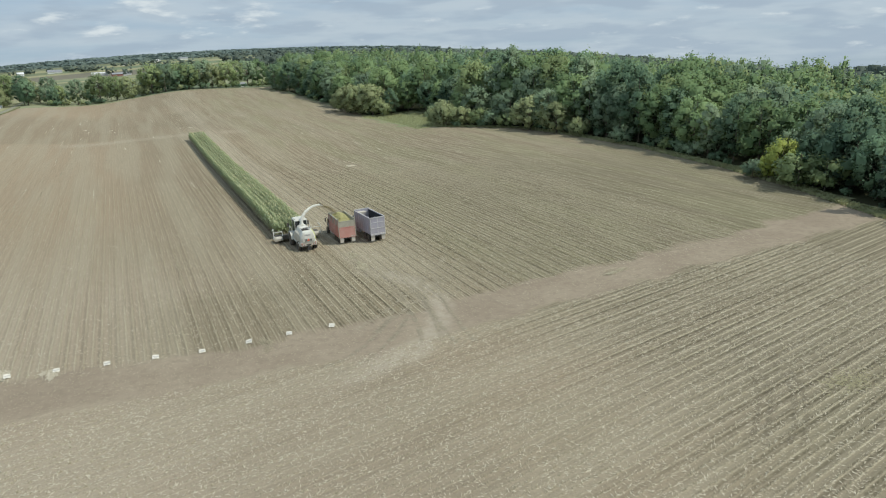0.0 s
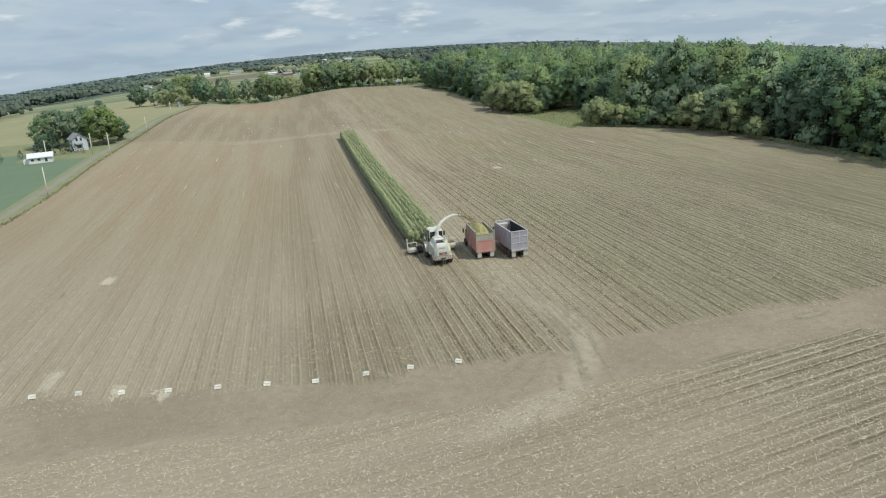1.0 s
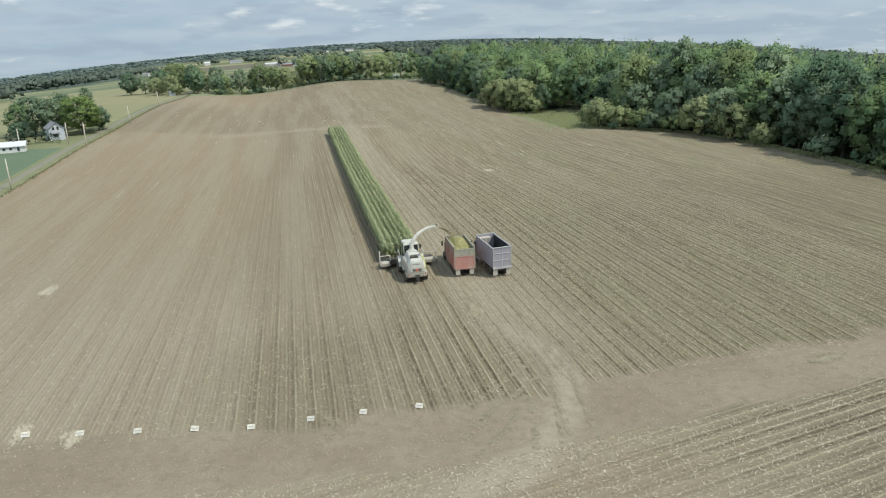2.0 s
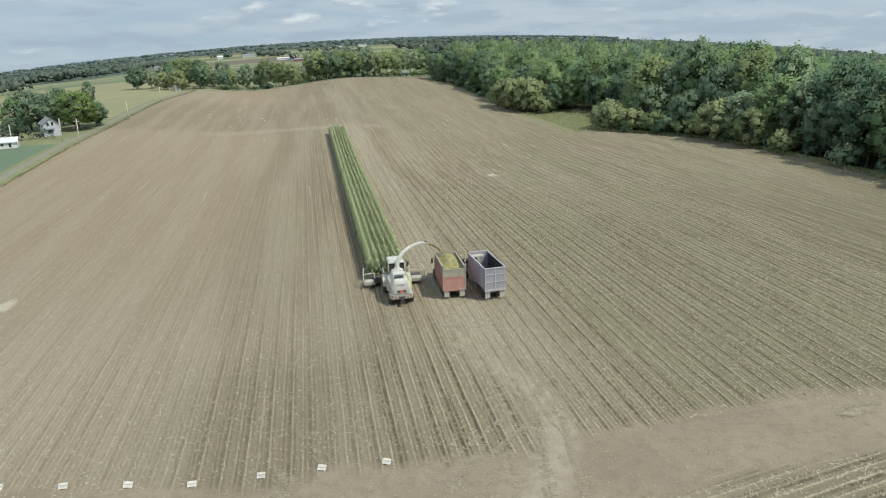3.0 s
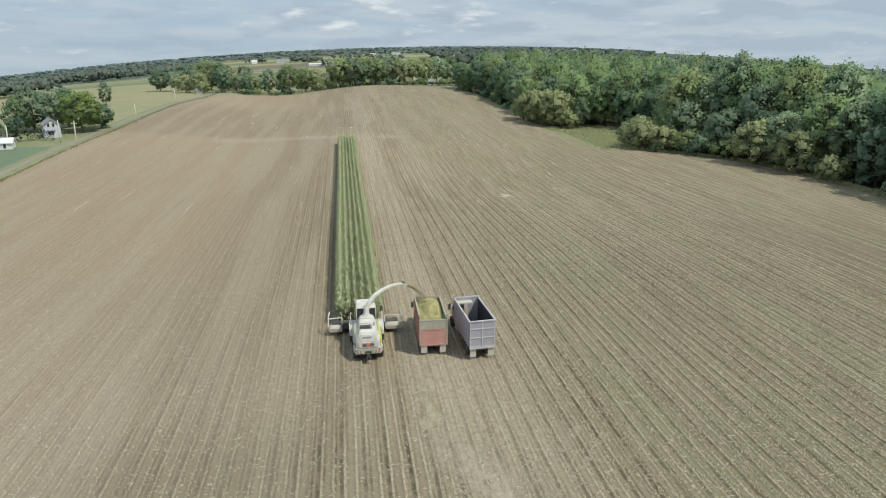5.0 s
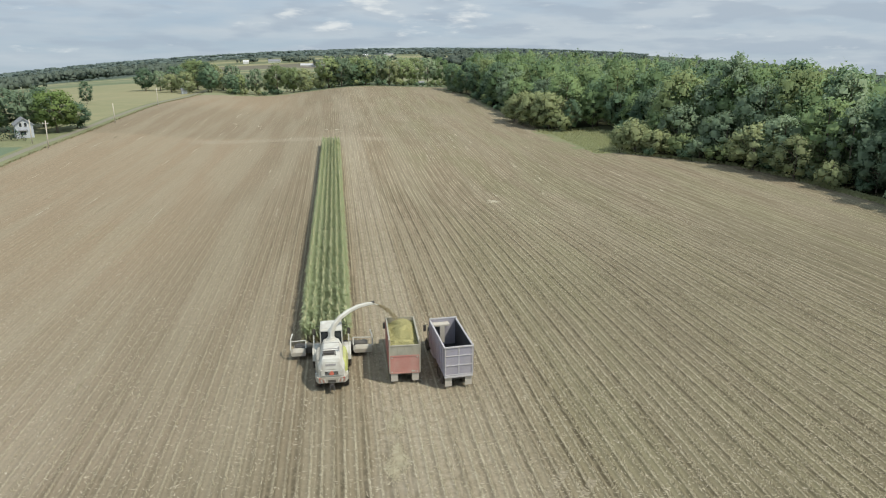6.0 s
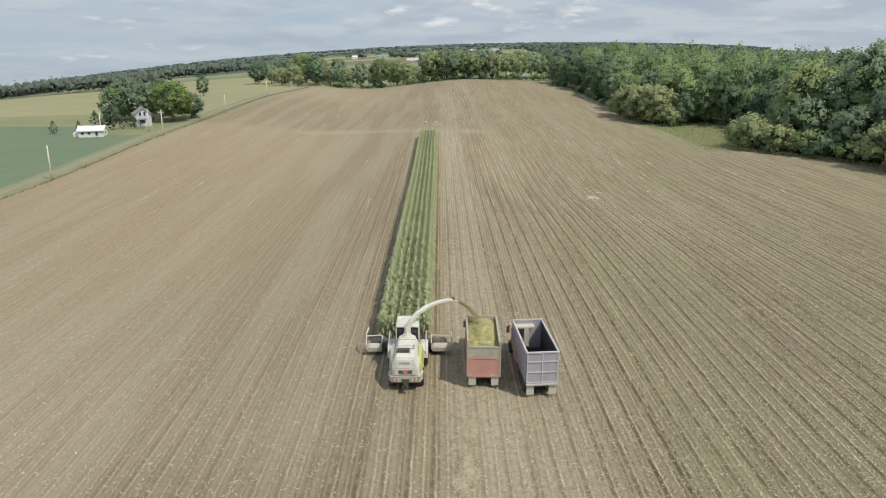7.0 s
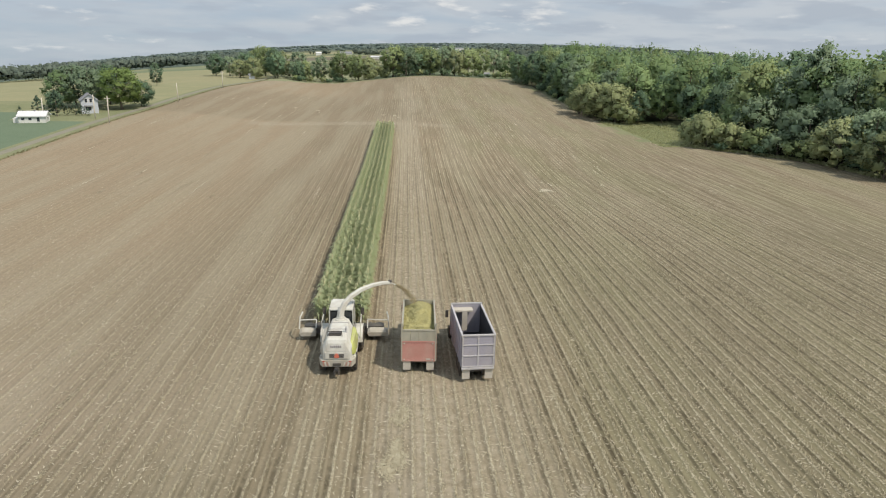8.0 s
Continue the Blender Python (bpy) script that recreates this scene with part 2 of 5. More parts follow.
    soil = k.mix(k.math("MULTIPLY", k.ramp(grain, 0.61, 0.69), 0.7), soil, (0.47, 0.42, 0.31))
    soil = k.mix(k.math("MULTIPLY", k.ramp(grain, 0.40, 0.32), 0.5), soil, (0.120, 0.102, 0.068))
    k.put(s.inputs["Base Color"], soil)
    rise = k.math("ADD", k.math("MULTIPLY", k.ramp(saw, 0.5, 0.1), k.math("MULTIPLY", rough, 0.5)), k.math("MULTIPLY", clod, 0.9))
    bumped(k, s, k.math("ADD", rise, k.math("MULTIPLY", grain, 0.5)), 0.9, 0.14)
    return m if base is None else s


def earth(name, a, b, c, scale, fleck=None, base=None):
    """Open ground: two tones in wide patches, a third in small ones, fine grain."""
    m, k, s = layer(name, base)
    at = place(k)
    wide, mid, fine = k.noise(at, scale, 4.0), k.noise(at, scale * 9, 4.0), k.noise(at, 4.5, 4.0, 0.7)
    col = k.mix(k.ramp(wide, 0.35, 0.65), a, b)
    col = k.mix(k.math("MULTIPLY", k.ramp(mid, 0.42, 0.70), 0.6), col, c)
    col = k.mix(k.math("MULTIPLY", k.ramp(fine, 0.45, 0.75), 0.3), col, tuple(v * 0.55 for v in a))
    if fleck:
        col = k.mix(k.math("MULTIPLY", k.ramp(fine, 0.66, 0.74), 0.5), col, fleck)
    k.put(s.inputs["Base Color"], col)
    bumped(k, s, fine, 0.5, 0.08)
    return m if base is None else s


def farmland(name):
    """Far patchwork of meadows, ripening crops and ploughed ground."""
    m, k, s = material(name, 0.95)
    s.inputs["Specular IOR Level"].default_value = 0.1
    at = place(k)
    x, y, _ = k.xyz(at)
    cells = k.add("ShaderNodeTexVoronoi")
    cells.feature, cells.distance = "F1", "CHEBYCHEV"
    k.put(cells.inputs["Vector"], k.vec(k.math("MULTIPLY", x, 0.5), y, 0.0))
    cells.inputs["Scale"].default_value = 0.0065
    pick = k.xyz(cells.outputs["Color"])
    col = k.mix(k.ramp(pick[0], 0.35, 0.5), (0.165, 0.205, 0.125), (0.255, 0.270, 0.165))
    col = k.mix(k.ramp(pick[1], 0.62, 0.68), col, (0.16, 0.185, 0.11))
    col = k.mix(k.ramp(pick[2], 0.90, 0.93), col, (0.23, 0.19, 0.13))
    col = k.mix(k.math("MULTIPLY", k.ramp(k.noise(at, 0.05, 4.0), 0.4, 0.7), 0.4), col, (0.14, 0.16, 0.075))
    k.put(s.inputs["Base Color"], col)
    return m


def field_soil():
    """The harvested field: rows along it, a trodden band before the bags, rows across the headland."""
    m = bpy.data.materials.new("field_soil")
    m.use_nodes = True
    k = Nodes(m.node_tree)
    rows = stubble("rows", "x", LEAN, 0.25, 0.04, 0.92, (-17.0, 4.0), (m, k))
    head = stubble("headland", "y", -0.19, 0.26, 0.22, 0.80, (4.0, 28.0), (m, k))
    bare = earth("trodden", (0.268, 0.220, 0.165), (0.315, 0.264, 0.198), (0.228, 0.188, 0.140), 0.12, (0.38, 0.34, 0.25), (m, k))
    at = place(k)
    x, y, _ = k.xyz(at)
    ragged = k.math("ADD", k.math("MULTIPLY", k.math("SUBTRACT", k.noise(at, 0.16, 3.0), 0.5), 7.0),
                    k.math("MULTIPLY", k.math("SUBTRACT", k.noise(at, 1.3, 4.0, 0.7), 0.5), 3.0))
    near = k.math("ADD", k.math("ADD", k.math("SUBTRACT", y, k.math("ADD", k.math("MULTIPLY", k.math("MAXIMUM", x, 0.0), 0.085), k.math("MULTIPLY", k.math("MAXIMUM", k.math("SUBTRACT", -14.0, x), 0.0), 0.17))), 28.2), ragged)
    back = k.math("ADD", k.math("ADD", k.math("SUBTRACT", y, k.math("MULTIPLY", k.math("ABSOLUTE", k.math("ADD", x, 3.0)), 0.07)), 35.4), ragged)
    dusty = earth("turning_dust", (0.385, 0.340, 0.270), (0.41, 0.365, 0.29), (0.33, 0.29, 0.225), 0.3, (0.44, 0.40, 0.31), (m, k))
    ring = k.math("SQRT", k.math("ADD", k.math("POWER", k.math("ADD", x, 8.0), 2.0), k.math("POWER", k.math("ADD", y, 23.0), 2.0)))
    swath = k.math("MULTIPLY", k.ramp(k.math("ABSOLUTE", k.math("ADD", k.math("SUBTRACT", ring, 16.3), k.math("MULTIPLY", ragged, 0.3))), 2.4, 0.5), k.math("MULTIPLY", k.ramp(x, -10.0, -3.0), k.ramp(y, -9.0, -18.0)))
    swath = k.math("MULTIPLY", swath, k.ramp(k.noise(at, 0.7, 4.0, 0.6), 0.25, 0.6))
    one, two, three = (k.add("ShaderNodeMixShader") for _ in range(3))
    k.put(one.inputs[0], k.ramp(near, 0.9, -0.9))
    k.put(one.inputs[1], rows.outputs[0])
    k.put(one.inputs[2], bare.outputs[0])
    k.put(two.inputs[0], k.ramp(back, 0.9, -0.9))
    k.put(two.inputs[1], one.outputs[0])
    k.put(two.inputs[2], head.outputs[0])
    k.put(three.inputs[0], k.math("MULTIPLY", swath, 0.75))
    k.put(three.inputs[1], two.outputs[0])
    k.put(three.inputs[2], dusty.outputs[0])
    k.put(k.add("ShaderNodeOutputMaterial").inputs[0], three.outputs[0])
    return m


M_FIELD = field_soil()
M_GREEN = earth("green_crop", (0.145, 0.198, 0.130), (0.162, 0.212, 0.138), (0.130, 0.182, 0.118), 0.02)
M_YELLOW = earth("ripening_crop", (0.300, 0.288, 0.170), (0.258, 0.264, 0.150), (0.330, 0.308, 0.185), 0.015)
M_GRASS = earth("rough_grass", (0.215, 0.235, 0.130), (0.255, 0.260, 0.150), (0.180, 0.200, 0.108), 0.06)
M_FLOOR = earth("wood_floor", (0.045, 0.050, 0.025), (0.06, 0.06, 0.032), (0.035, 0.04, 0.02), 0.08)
# stands for distant treetops, blue-green haze mixed into the colour
M_FARWOOD = earth("far_wood_floor_hazed", (0.105, 0.142, 0.115), (0.12, 0.155, 0.125), (0.09, 0.12, 0.10), 0.01)
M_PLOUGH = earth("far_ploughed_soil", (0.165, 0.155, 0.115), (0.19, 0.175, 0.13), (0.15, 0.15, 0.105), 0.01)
M_FARM = farmland("farmland")
M_ROAD = earth("grey_asphalt_road", (0.255, 0.245, 0.195), (0.28, 0.265, 0.21), (0.23, 0.225, 0.175), 0.2)
LEAF = [
    leafy("leaves_mid_green", (0.215, 0.340, 0.170), (0.266, 0.371, 0.182), (0.343, 0.430, 0.186)),
    leafy("leaves_dark_green", (0.169, 0.277, 0.182), (0.206, 0.312, 0.192), (0.259, 0.347, 0.203)),
    leafy("leaves_grey_green", (0.262, 0.370, 0.250), (0.304, 0.396, 0.256), (0.337, 0.438, 0.253)),
    leafy("leaves_olive", (0.284, 0.383, 0.186), (0.328, 0.404, 0.197), (0.396, 0.463, 0.222)),
    leafy("leaves_yellow_green", (0.47, 0.54, 0.15), (0.49, 0.56, 0.16), (0.54, 0.58, 0.18)),
    leafy("needles", (0.089, 0.150, 0.105), (0.108, 0.169, 0.115), (0.128, 0.179, 0.115), 0.15),
    # far leaves: distance haze painted in as a greyer, bluer green
    leafy("leaves_far_hazed", (0.172, 0.222, 0.186), (0.188, 0.235, 0.195), (0.196, 0.238, 0.190), 0.25, 0.4),
    leafy("leaves_light_olive", (0.356, 0.422, 0.224), (0.396, 0.449, 0.238), (0.449, 0.475, 0.264)),
    # skyline leaves: still bluer, the haze again put into the colour
    leafy("leaves_skyline_hazed", (0.148, 0.200, 0.185), (0.156, 0.206, 0.190), (0.16, 0.208, 0.188), 0.2, 0.3),
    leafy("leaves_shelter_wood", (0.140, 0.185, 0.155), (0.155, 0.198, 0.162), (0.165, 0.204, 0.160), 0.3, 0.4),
    leafy("leaves_bright_green", (0.235, 0.345, 0.120), (0.255, 0.360, 0.130), (0.310, 0.385, 0.150)),
]
M_BARK = worn("bark", (0.13, 0.105, 0.08), (0.19, 0.16, 0.125), 3.0, 0.9, bump=0.02)
M_CORN = leafy("maize_leaves", (0.41, 0.48, 0.28), (0.44, 0.50, 0.30), (0.52, 0.55, 0.37), 0.5, 0.5)
M_DRYLEAF = leafy("dry_maize_leaves", (0.42, 0.39, 0.25), (0.46, 0.42, 0.28), (0.36, 0.38, 0.21), 0.4)
M_TASSEL = worn("maize_tassel", (0.50, 0.50, 0.30), (0.56, 0.54, 0.33), 2.0, 0.8)


# ---- shapes ----
def mesh_of(name, bm):
    data = bpy.data.meshes.new(name)
    bm.to_mesh(data)
    bm.free()
    return data


def part(name, bm, mat, parent, label="", smooth=False):
    """Links a bmesh as one mesh object under a thing or a part."""
    data = mesh_of(name, bm)
    data.materials.append(mat)
    if smooth:
        data.shade_smooth()
    ob = new(name, data)
    ob.parent = parent
    return tagged(ob, label)


def thing(name, m, label, category, group="", kind=""):
    ob = new(name)
    ob.empty_display_size = 0.3
    ob.matrix_basis = m
    return tagged(ob, label, category, group, kind)


def sheet(name, verts, faces, mats, picks=None, smooth=False):
    """A mesh from arrays: verts (n, 3), faces (m, 4) or (m, 3)."""
    verts, faces = np.asarray(verts, dtype=np.float32), np.asarray(faces, dtype=np.int32)
    data = bpy.data.meshes.new(name)
    data.vertices.add(len(verts))
    data.vertices.foreach_set("co", verts.ravel())
    data.loops.add(faces.size)
    data.loops.foreach_set("vertex_index", faces.ravel())
    data.polygons.add(len(faces))
    data.polygons.foreach_set("loop_start", np.arange(len(faces), dtype=np.int32) * faces.shape[1])
    for mat in mats:
        data.materials.append(mat)
    if picks is not None:
        data.polygons.foreach_set("material_index", np.asarray(picks, dtype=np.int32))
    data.update(calc_edges=True)
    if smooth:
        data.shade_smooth()
    return data


def box(bm, x0, x1, y0, y1, z0, z1, bevel=0.0, top=None):
    """A box; top=(x0, x1, y0, y1) gives its upper face other bounds."""
    a, b, c, d = top or (x0, x1, y0, y1)
    vs = [bm.verts.new(p) for p in ((x0, y0, z0), (x1, y0, z0), (x1, y1, z0), (x0, y1, z0),
                                    (a, c, z1), (b, c, z1), (b, d, z1), (a, d, z1))]
    fs = [bm.faces.new([vs[i] for i in q]) for q in ((3, 2, 1, 0), (4, 5, 6, 7), (0, 1, 5, 4), (1, 2, 6, 5), (2, 3, 7, 6), (3, 0, 4, 7))]
    if bevel:
        edges = list({e for f in fs for e in f.edges})
        bmesh.ops.bevel(bm, geom=edges, offset=bevel, segments=2, affect="EDGES", clamp_overlap=True)
    return bm


def boxes(*rows):
    bm = bmesh.new()
    for r in rows:
        box(bm, *r)
    return bm


def tube(bm, points, radii, sides=8, caps=True):
    """A round bar along points."""
    points = [Vector(p) for p in points]
    rings, side = [], Vector((1, 0, 0))
    for i, p in enumerate(points):
        along = (points[min(i + 1, len(points) - 1)] - points[max(i - 1, 0)]).normalized()
        if abs(along.dot(side)) > 0.9:
            side = Vector((0, 1, 0)) if abs(along.y) < 0.9 else Vector((0, 0, 1))
        a = along.cross(side).normalized()
        b = along.cross(a)
        r = radii[i] if isinstance(radii, (list, tuple)) else radii
        rings.append([bm.verts.new(p + (a * math.cos(q) + b * math.sin(q)) * r) for q in (2 * math.pi * j / sides for j in range(sides))])
    for lo, hi in zip(rings, rings[1:]):
        for j in range(sides):
            bm.faces.new((lo[j], lo[(j + 1) % sides], hi[(j + 1) % sides], hi[j]))
    if caps:
        bm.faces.new(rings[0][::-1])
        bm.faces.new(rings[-1])
    return bm


def lathe(bm, centre, profile, sides=24):
    """A turned shape about the x axis: profile of (x, radius)."""
    c = Vector(centre)
    rings = [[bm.verts.new(c + Vector((x, r * math.cos(q), r * math.sin(q)))) for q in (2 * math.pi * j / sides for j in range(sides))] for x, r in profile]
    for lo, hi in zip(rings, rings[1:]):
        for j in range(sides):
            bm.faces.new((lo[j], hi[j], hi[(j + 1) % sides], lo[(j + 1) % sides]))
    bm.faces.new(rings[0])
    bm.faces.new(rings[-1][::-1])
    return bm


# ---- the land ----
def ss(a, b, v):
    s = min(1.0, max(0.0, (v - a) / (b - a)))
    return s * s * (3 - 2 * s)


def height(x, y):
    """Lie of the land: a level field, a swell beside the road, a dip before the wood, long slopes to the skyline."""
    r, az = math.hypot(x, y + 50), math.atan2(x, y + 50)
    z = 1.0 * ss(70, 140, y) * ss(50, 0, abs(x)) + ss(-30, -73, x) * (2.6 * ss(60, 150, y) + 2.3 * ss(140, 240, y))
    z += -2.8 * math.exp(-((x - 36) / 26) ** 2 - ((y - 95) / 50) ** 2) + 2.0 * ss(200, 330, y) * ss(-40, 10, x)
    z -= 1.7 * math.exp(-((x - 75) / 25) ** 2 - ((y - 175) / 40) ** 2)
    z += 2.5 * math.exp(-((x - 12) / 50) ** 2 - ((y - 335) / 70) ** 2) - 1.2 * ss(235, 310, y) * ss(-20, -60, x)
    z -= 5.0 * ss(105, 180, x) * ss(110, 30, y)
    z += 0.8 * math.exp(-((x + 38) / 20) ** 2 - ((y - 318) / 45) ** 2)
    if r > 250:
        g = 0.0045 - 0.0928 * min(0.6, (az - 0.155) ** 2)
        s = min(1.0, (r - 250) / 1950)
        z = z * (1 - s) + (11 + 2200 * g) * s
        z -= 9.0 * ss(450, 1300, r) * ss(2100, 1500, r)
        if r > 2200:
            z -= (r - 2200) * 0.12
    return z


def edge_x(y):
    """Where the wood begins, along y."""
    knots = ((-200, 66), (-60, 76), (-28, 81), (-10, 87), (10, 92), (45, 97), (80, 96), (97, 93), (108, 86), (122, 75),
             (128, 77), (134, 90), (174, 92), (183, 72), (214, 66), (300, 59), (322, 52), (340, 62), (700, 90))
    for (y0, x0), (y1, x1) in zip(knots, knots[1:]):
        if y0 <= y <= y1:
            return x0 + (x1 - x0) * (y - y0) / (y1 - y0)
    return knots[0][1] if y < knots[0][0] else knots[-1][1]


def far_end(x):
    """Where the field ends, far off."""
    return 306 + 0.30 * (x + 73) if x < 60 else 346


def axis(fine0, fine1, step, reach):
    vals = list(np.arange(fine0, fine1 + step / 2, step))
    s, v = step, vals[-1]
    while v < reach:
        s = min(s * 1.18, 55.0) if v < 2500 else s * 1.3
        v += s
        vals.append(v)
    s, v = step, vals[0]
    while v > -reach:
        s = min(s * 1.18, 55.0) if v > -2500 else s * 1.3
        v -= s
        vals.insert(0, v)
    return vals


def zone(x, y):
    """0 field, 1 green crop, 2 ripening crop, 3 grass, 4 wood floor, 5 farmland, 6 far woods, 7 ploughed soil."""
    far, az = math.hypot(x, y), math.atan2(x, y + 50)
    if x < -79.4 and -300 < x and y < (131 if x > -100 else 146):
        return 1
    if -420 < x < -79.4 and 176 < y < 520:
        return 2
    if x < -73.5 and y < 420:
        return 3
    if x < -73.5 or y > far_end(x) or y < -900:
        if far > 1720 or az < -0.24 and far > 900 or az > 0.17 and y > 0:
            return 6
        if 880 < y < 1220 and az < 0.03:
            return 7
        return 2 if 1220 < y < 1330 or 1480 < y < 1600 or 650 < y < 720 else 5
    if 123 < y < 188 and 66.6 + 1.2 * math.sin(y * 0.31) < x < 97:
        return 3
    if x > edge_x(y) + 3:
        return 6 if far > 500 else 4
    return 3 if x > edge_x(y) else 0


xs = sorted(set([round(v, 3) for v in axis(-112, 112, 2.6, 4800)] + [-73.5, -79.4]))
ys = [round(v, 3) for v in axis(-100, 350, 2.6, 4800)]
land = np.array([(x, y, height(x, y)) for y in ys for x in xs])
w = len(xs)
quads = np.array([(j * w + i, j * w + i + 1, (j + 1) * w + i + 1, (j + 1) * w + i) for j in range(len(ys) - 1) for i in range(w - 1)])
zones = [zone((xs[i] + xs[i + 1]) / 2, (ys[j] + ys[j + 1]) / 2) for j in range(len(ys) - 1) for i in range(w - 1)]
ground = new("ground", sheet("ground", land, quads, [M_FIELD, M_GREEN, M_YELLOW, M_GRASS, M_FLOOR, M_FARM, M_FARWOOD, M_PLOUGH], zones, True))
tagged(ground, "harvested maize field with stubble rows among farmland", "ground", kind="structure")

# the road: a crowned strip beside the field
rv, rf = [], []
for i, y in enumerate(np.arange(-400, 620, 6.0)):
    for j, (x, up) in enumerate(((-78.0, 0.02), (-77.8, 0.05), (-77.0, 0.08), (-76.2, 0.05), (-76.0, 0.02))):
        rv.append((x, y, height(x, y) + up))
    if i:
        rf += [((i - 1) * 5 + j, (i - 1) * 5 + j + 1, i * 5 + j + 1, i * 5 + j) for j in range(4)]
road = tagged(new("road", sheet("road", rv, rf, [M_ROAD], smooth=True)), "narrow grey asphalt country road beside the field", "road", kind="structure")


# ---- plants ----
def cards(centres, outs, sizes, rng, fold=0.25, slim=1.0, tilt=0.34):
    """Small bent leaves: one folded quad each, facing about outwards."""
    m = len(centres)
    nrm = outs + rng.normal(0, tilt, (m, 3))
    nrm /= np.linalg.norm(nrm, axis=1, keepdims=True) + 1e-9
    a = np.cross(nrm, rng.normal(0, 1, (m, 3)))
    a /= np.linalg.norm(a, axis=1, keepdims=True) + 1e-9
    b = np.cross(nrm, a)
    s = sizes[:, None]
    v = np.stack([centres - a * s, centres - b * s * slim - nrm * s * fold, centres + a * s, centres + b * s * slim - nrm * s * fold], 1)
    return v.reshape(-1, 3), np.arange(4 * m).reshape(-1, 4)


# a small clod, the dense inside of a clump of leaves
def clod(cuts):
    step = np.linspace(-1, 1, cuts + 1)
    index, vs, fs = {}, [], []

    def vid(p):
        key = tuple(np.round(p, 4))
        if key not in index:
            index[key] = len(vs)
            vs.append(np.array(p) / np.linalg.norm(p))
        return index[key]
    for ax in range(3):
        for sg in (-1, 1):
            for i in range(cuts):
                for j in range(cuts):
                    q = []
                    for u, v in ((step[i], step[j]), (step[i + 1], step[j]), (step[i + 1], step[j + 1]), (step[i], step[j + 1])):
                        p = [0, 0, 0]
                        p[ax], p[(ax + 1) % 3], p[(ax + 2) % 3] = sg, u, v
                        q.append(vid(p))
                    fs.append(q if sg > 0 else q[::-1])
    return np.array(vs), np.array(fs)


CORE = clod(1)


def crown(rng, top, reach, base, count, leaf, shape="round", clumps=22, size=0.34, core=0.58):
    """A crown of many clumps of leaves in a rounded, egg-shaped or conical outline, uneven, with gaps between the clumps.
    Gives vertices, faces and the soft normals of the leaves."""
    mid, half = (base + top) / 2, (top - base) / 2
    cv, cf = CORE
    vs, fs, ns, start = [], [], [], 0
    per = max(6, count // clumps)
    for i in range(clumps):
        u = 1 - 2 * (i + 0.5) / clumps
        q = i * 2.39996 + rng.uniform(-0.35, 0.35)
        flat = math.sqrt(max(0.0, 1 - u * u))
        wide = {"round": 1.0, "egg": 1.08 - 0.24 * u, "cone": 1.0 - 0.92 * u}[shape]
        deep = rng.uniform(0.58, 0.88)
        r = reach * size * rng.uniform(0.78, 1.22) * (0.72 if shape == "cone" else 1.0)
        c = np.array((math.cos(q) * flat * reach * wide * deep, math.sin(q) * flat * reach * wide * deep, mid + u * (half - r * 0.75) * rng.uniform(0.86, 1.0)))
        squash = np.array((1.0, 1.0, rng.uniform(0.75, 1.15)))
        body = c + cv * (r * core) * squash * rng.uniform(0.84, 1.14, (len(cv), 1))
        d = rng.normal(0, 1, (per, 3)) + np.array((0, 0, 0.25))
        d /= np.linalg.norm(d, axis=1, keepdims=True)
        at = c + d * r * squash * rng.uniform(0.48, 1.10, (per, 1))
        v, f = cards(at, d, leaf * rng.uniform(0.55, 1.15, per), rng, 0.22, 0.85, 0.36)
        away = np.concatenate([body, v]) - np.array((0, 0, mid - half * 0.2))
        away /= np.linalg.norm(away, axis=1, keepdims=True) + 1e-9
        lump = np.concatenate([cv, np.repeat(d, 4, 0)])
        soft = 0.28 * lump + 0.75 * away + np.concatenate([np.zeros((len(cv), 3)), np.repeat(rng.normal(0, 0.14, (per, 3)), 4, 0)])
        vs += [body, v]
        fs += [cf + start, f + start + len(body)]
        ns.append(soft / (np.linalg.norm(soft, axis=1, keepdims=True) + 1e-9))
        start += len(body) + len(v)
    return np.concatenate(vs), np.concatenate(fs), np.concatenate(ns)


def leafy_sheet(name, v, f, nrm, mat):
    data = sheet(name, v, f, [mat], smooth=True)
    data.normals_split_custom_set_from_vertices(nrm.tolist())
    return data


def trunk_bm(rng, top, girth, limbs, reach, base):
    bm = bmesh.new()
    lean = rng.uniform(-0.03, 0.03, 2)
    pts = [(lean[0] * z, lean[1] * z, z) for z in (-0.4, 0.6, base, (base + top) / 2, top * 0.9)]
    tube(bm, pts, [girth * 1.35, girth, girth * 0.8, girth * 0.45, 0.04], 8)
    for i in range(limbs):
        z = base + (top - base) * (0.05 + 0.5 * i / max(1, limbs))
        q = i * 2.4 + rng.uniform(0, 0.6)
        e = reach * rng.uniform(0.5, 0.8)
        tube(bm, [(lean[0] * z, lean[1] * z, z), (math.cos(q) * e * 0.5, math.sin(q) * e * 0.5, z + e * 0.35),
                  (math.cos(q) * e, math.sin(q) * e, z + e * 0.8)], [girth * 0.4, girth * 0.25, 0.03], 5)
    return bm


KINDS = {}


def tree_kind(key, mat, seed, top, reach, base, count, leaf, shape="round", girth=0.24, limbs=5, clumps=22, size=0.34):
    rng = np.random.default_rng(seed)
    v, f, nrm = crown(rng, top, reach, base, count, leaf, shape, clumps, size)
    KINDS[key] = (mesh_of("trunk", trunk_bm(rng, top, girth, limbs, reach, base)), leafy_sheet("crown", v, f, nrm, mat))
    KINDS[key][0].materials.append(M_BARK)


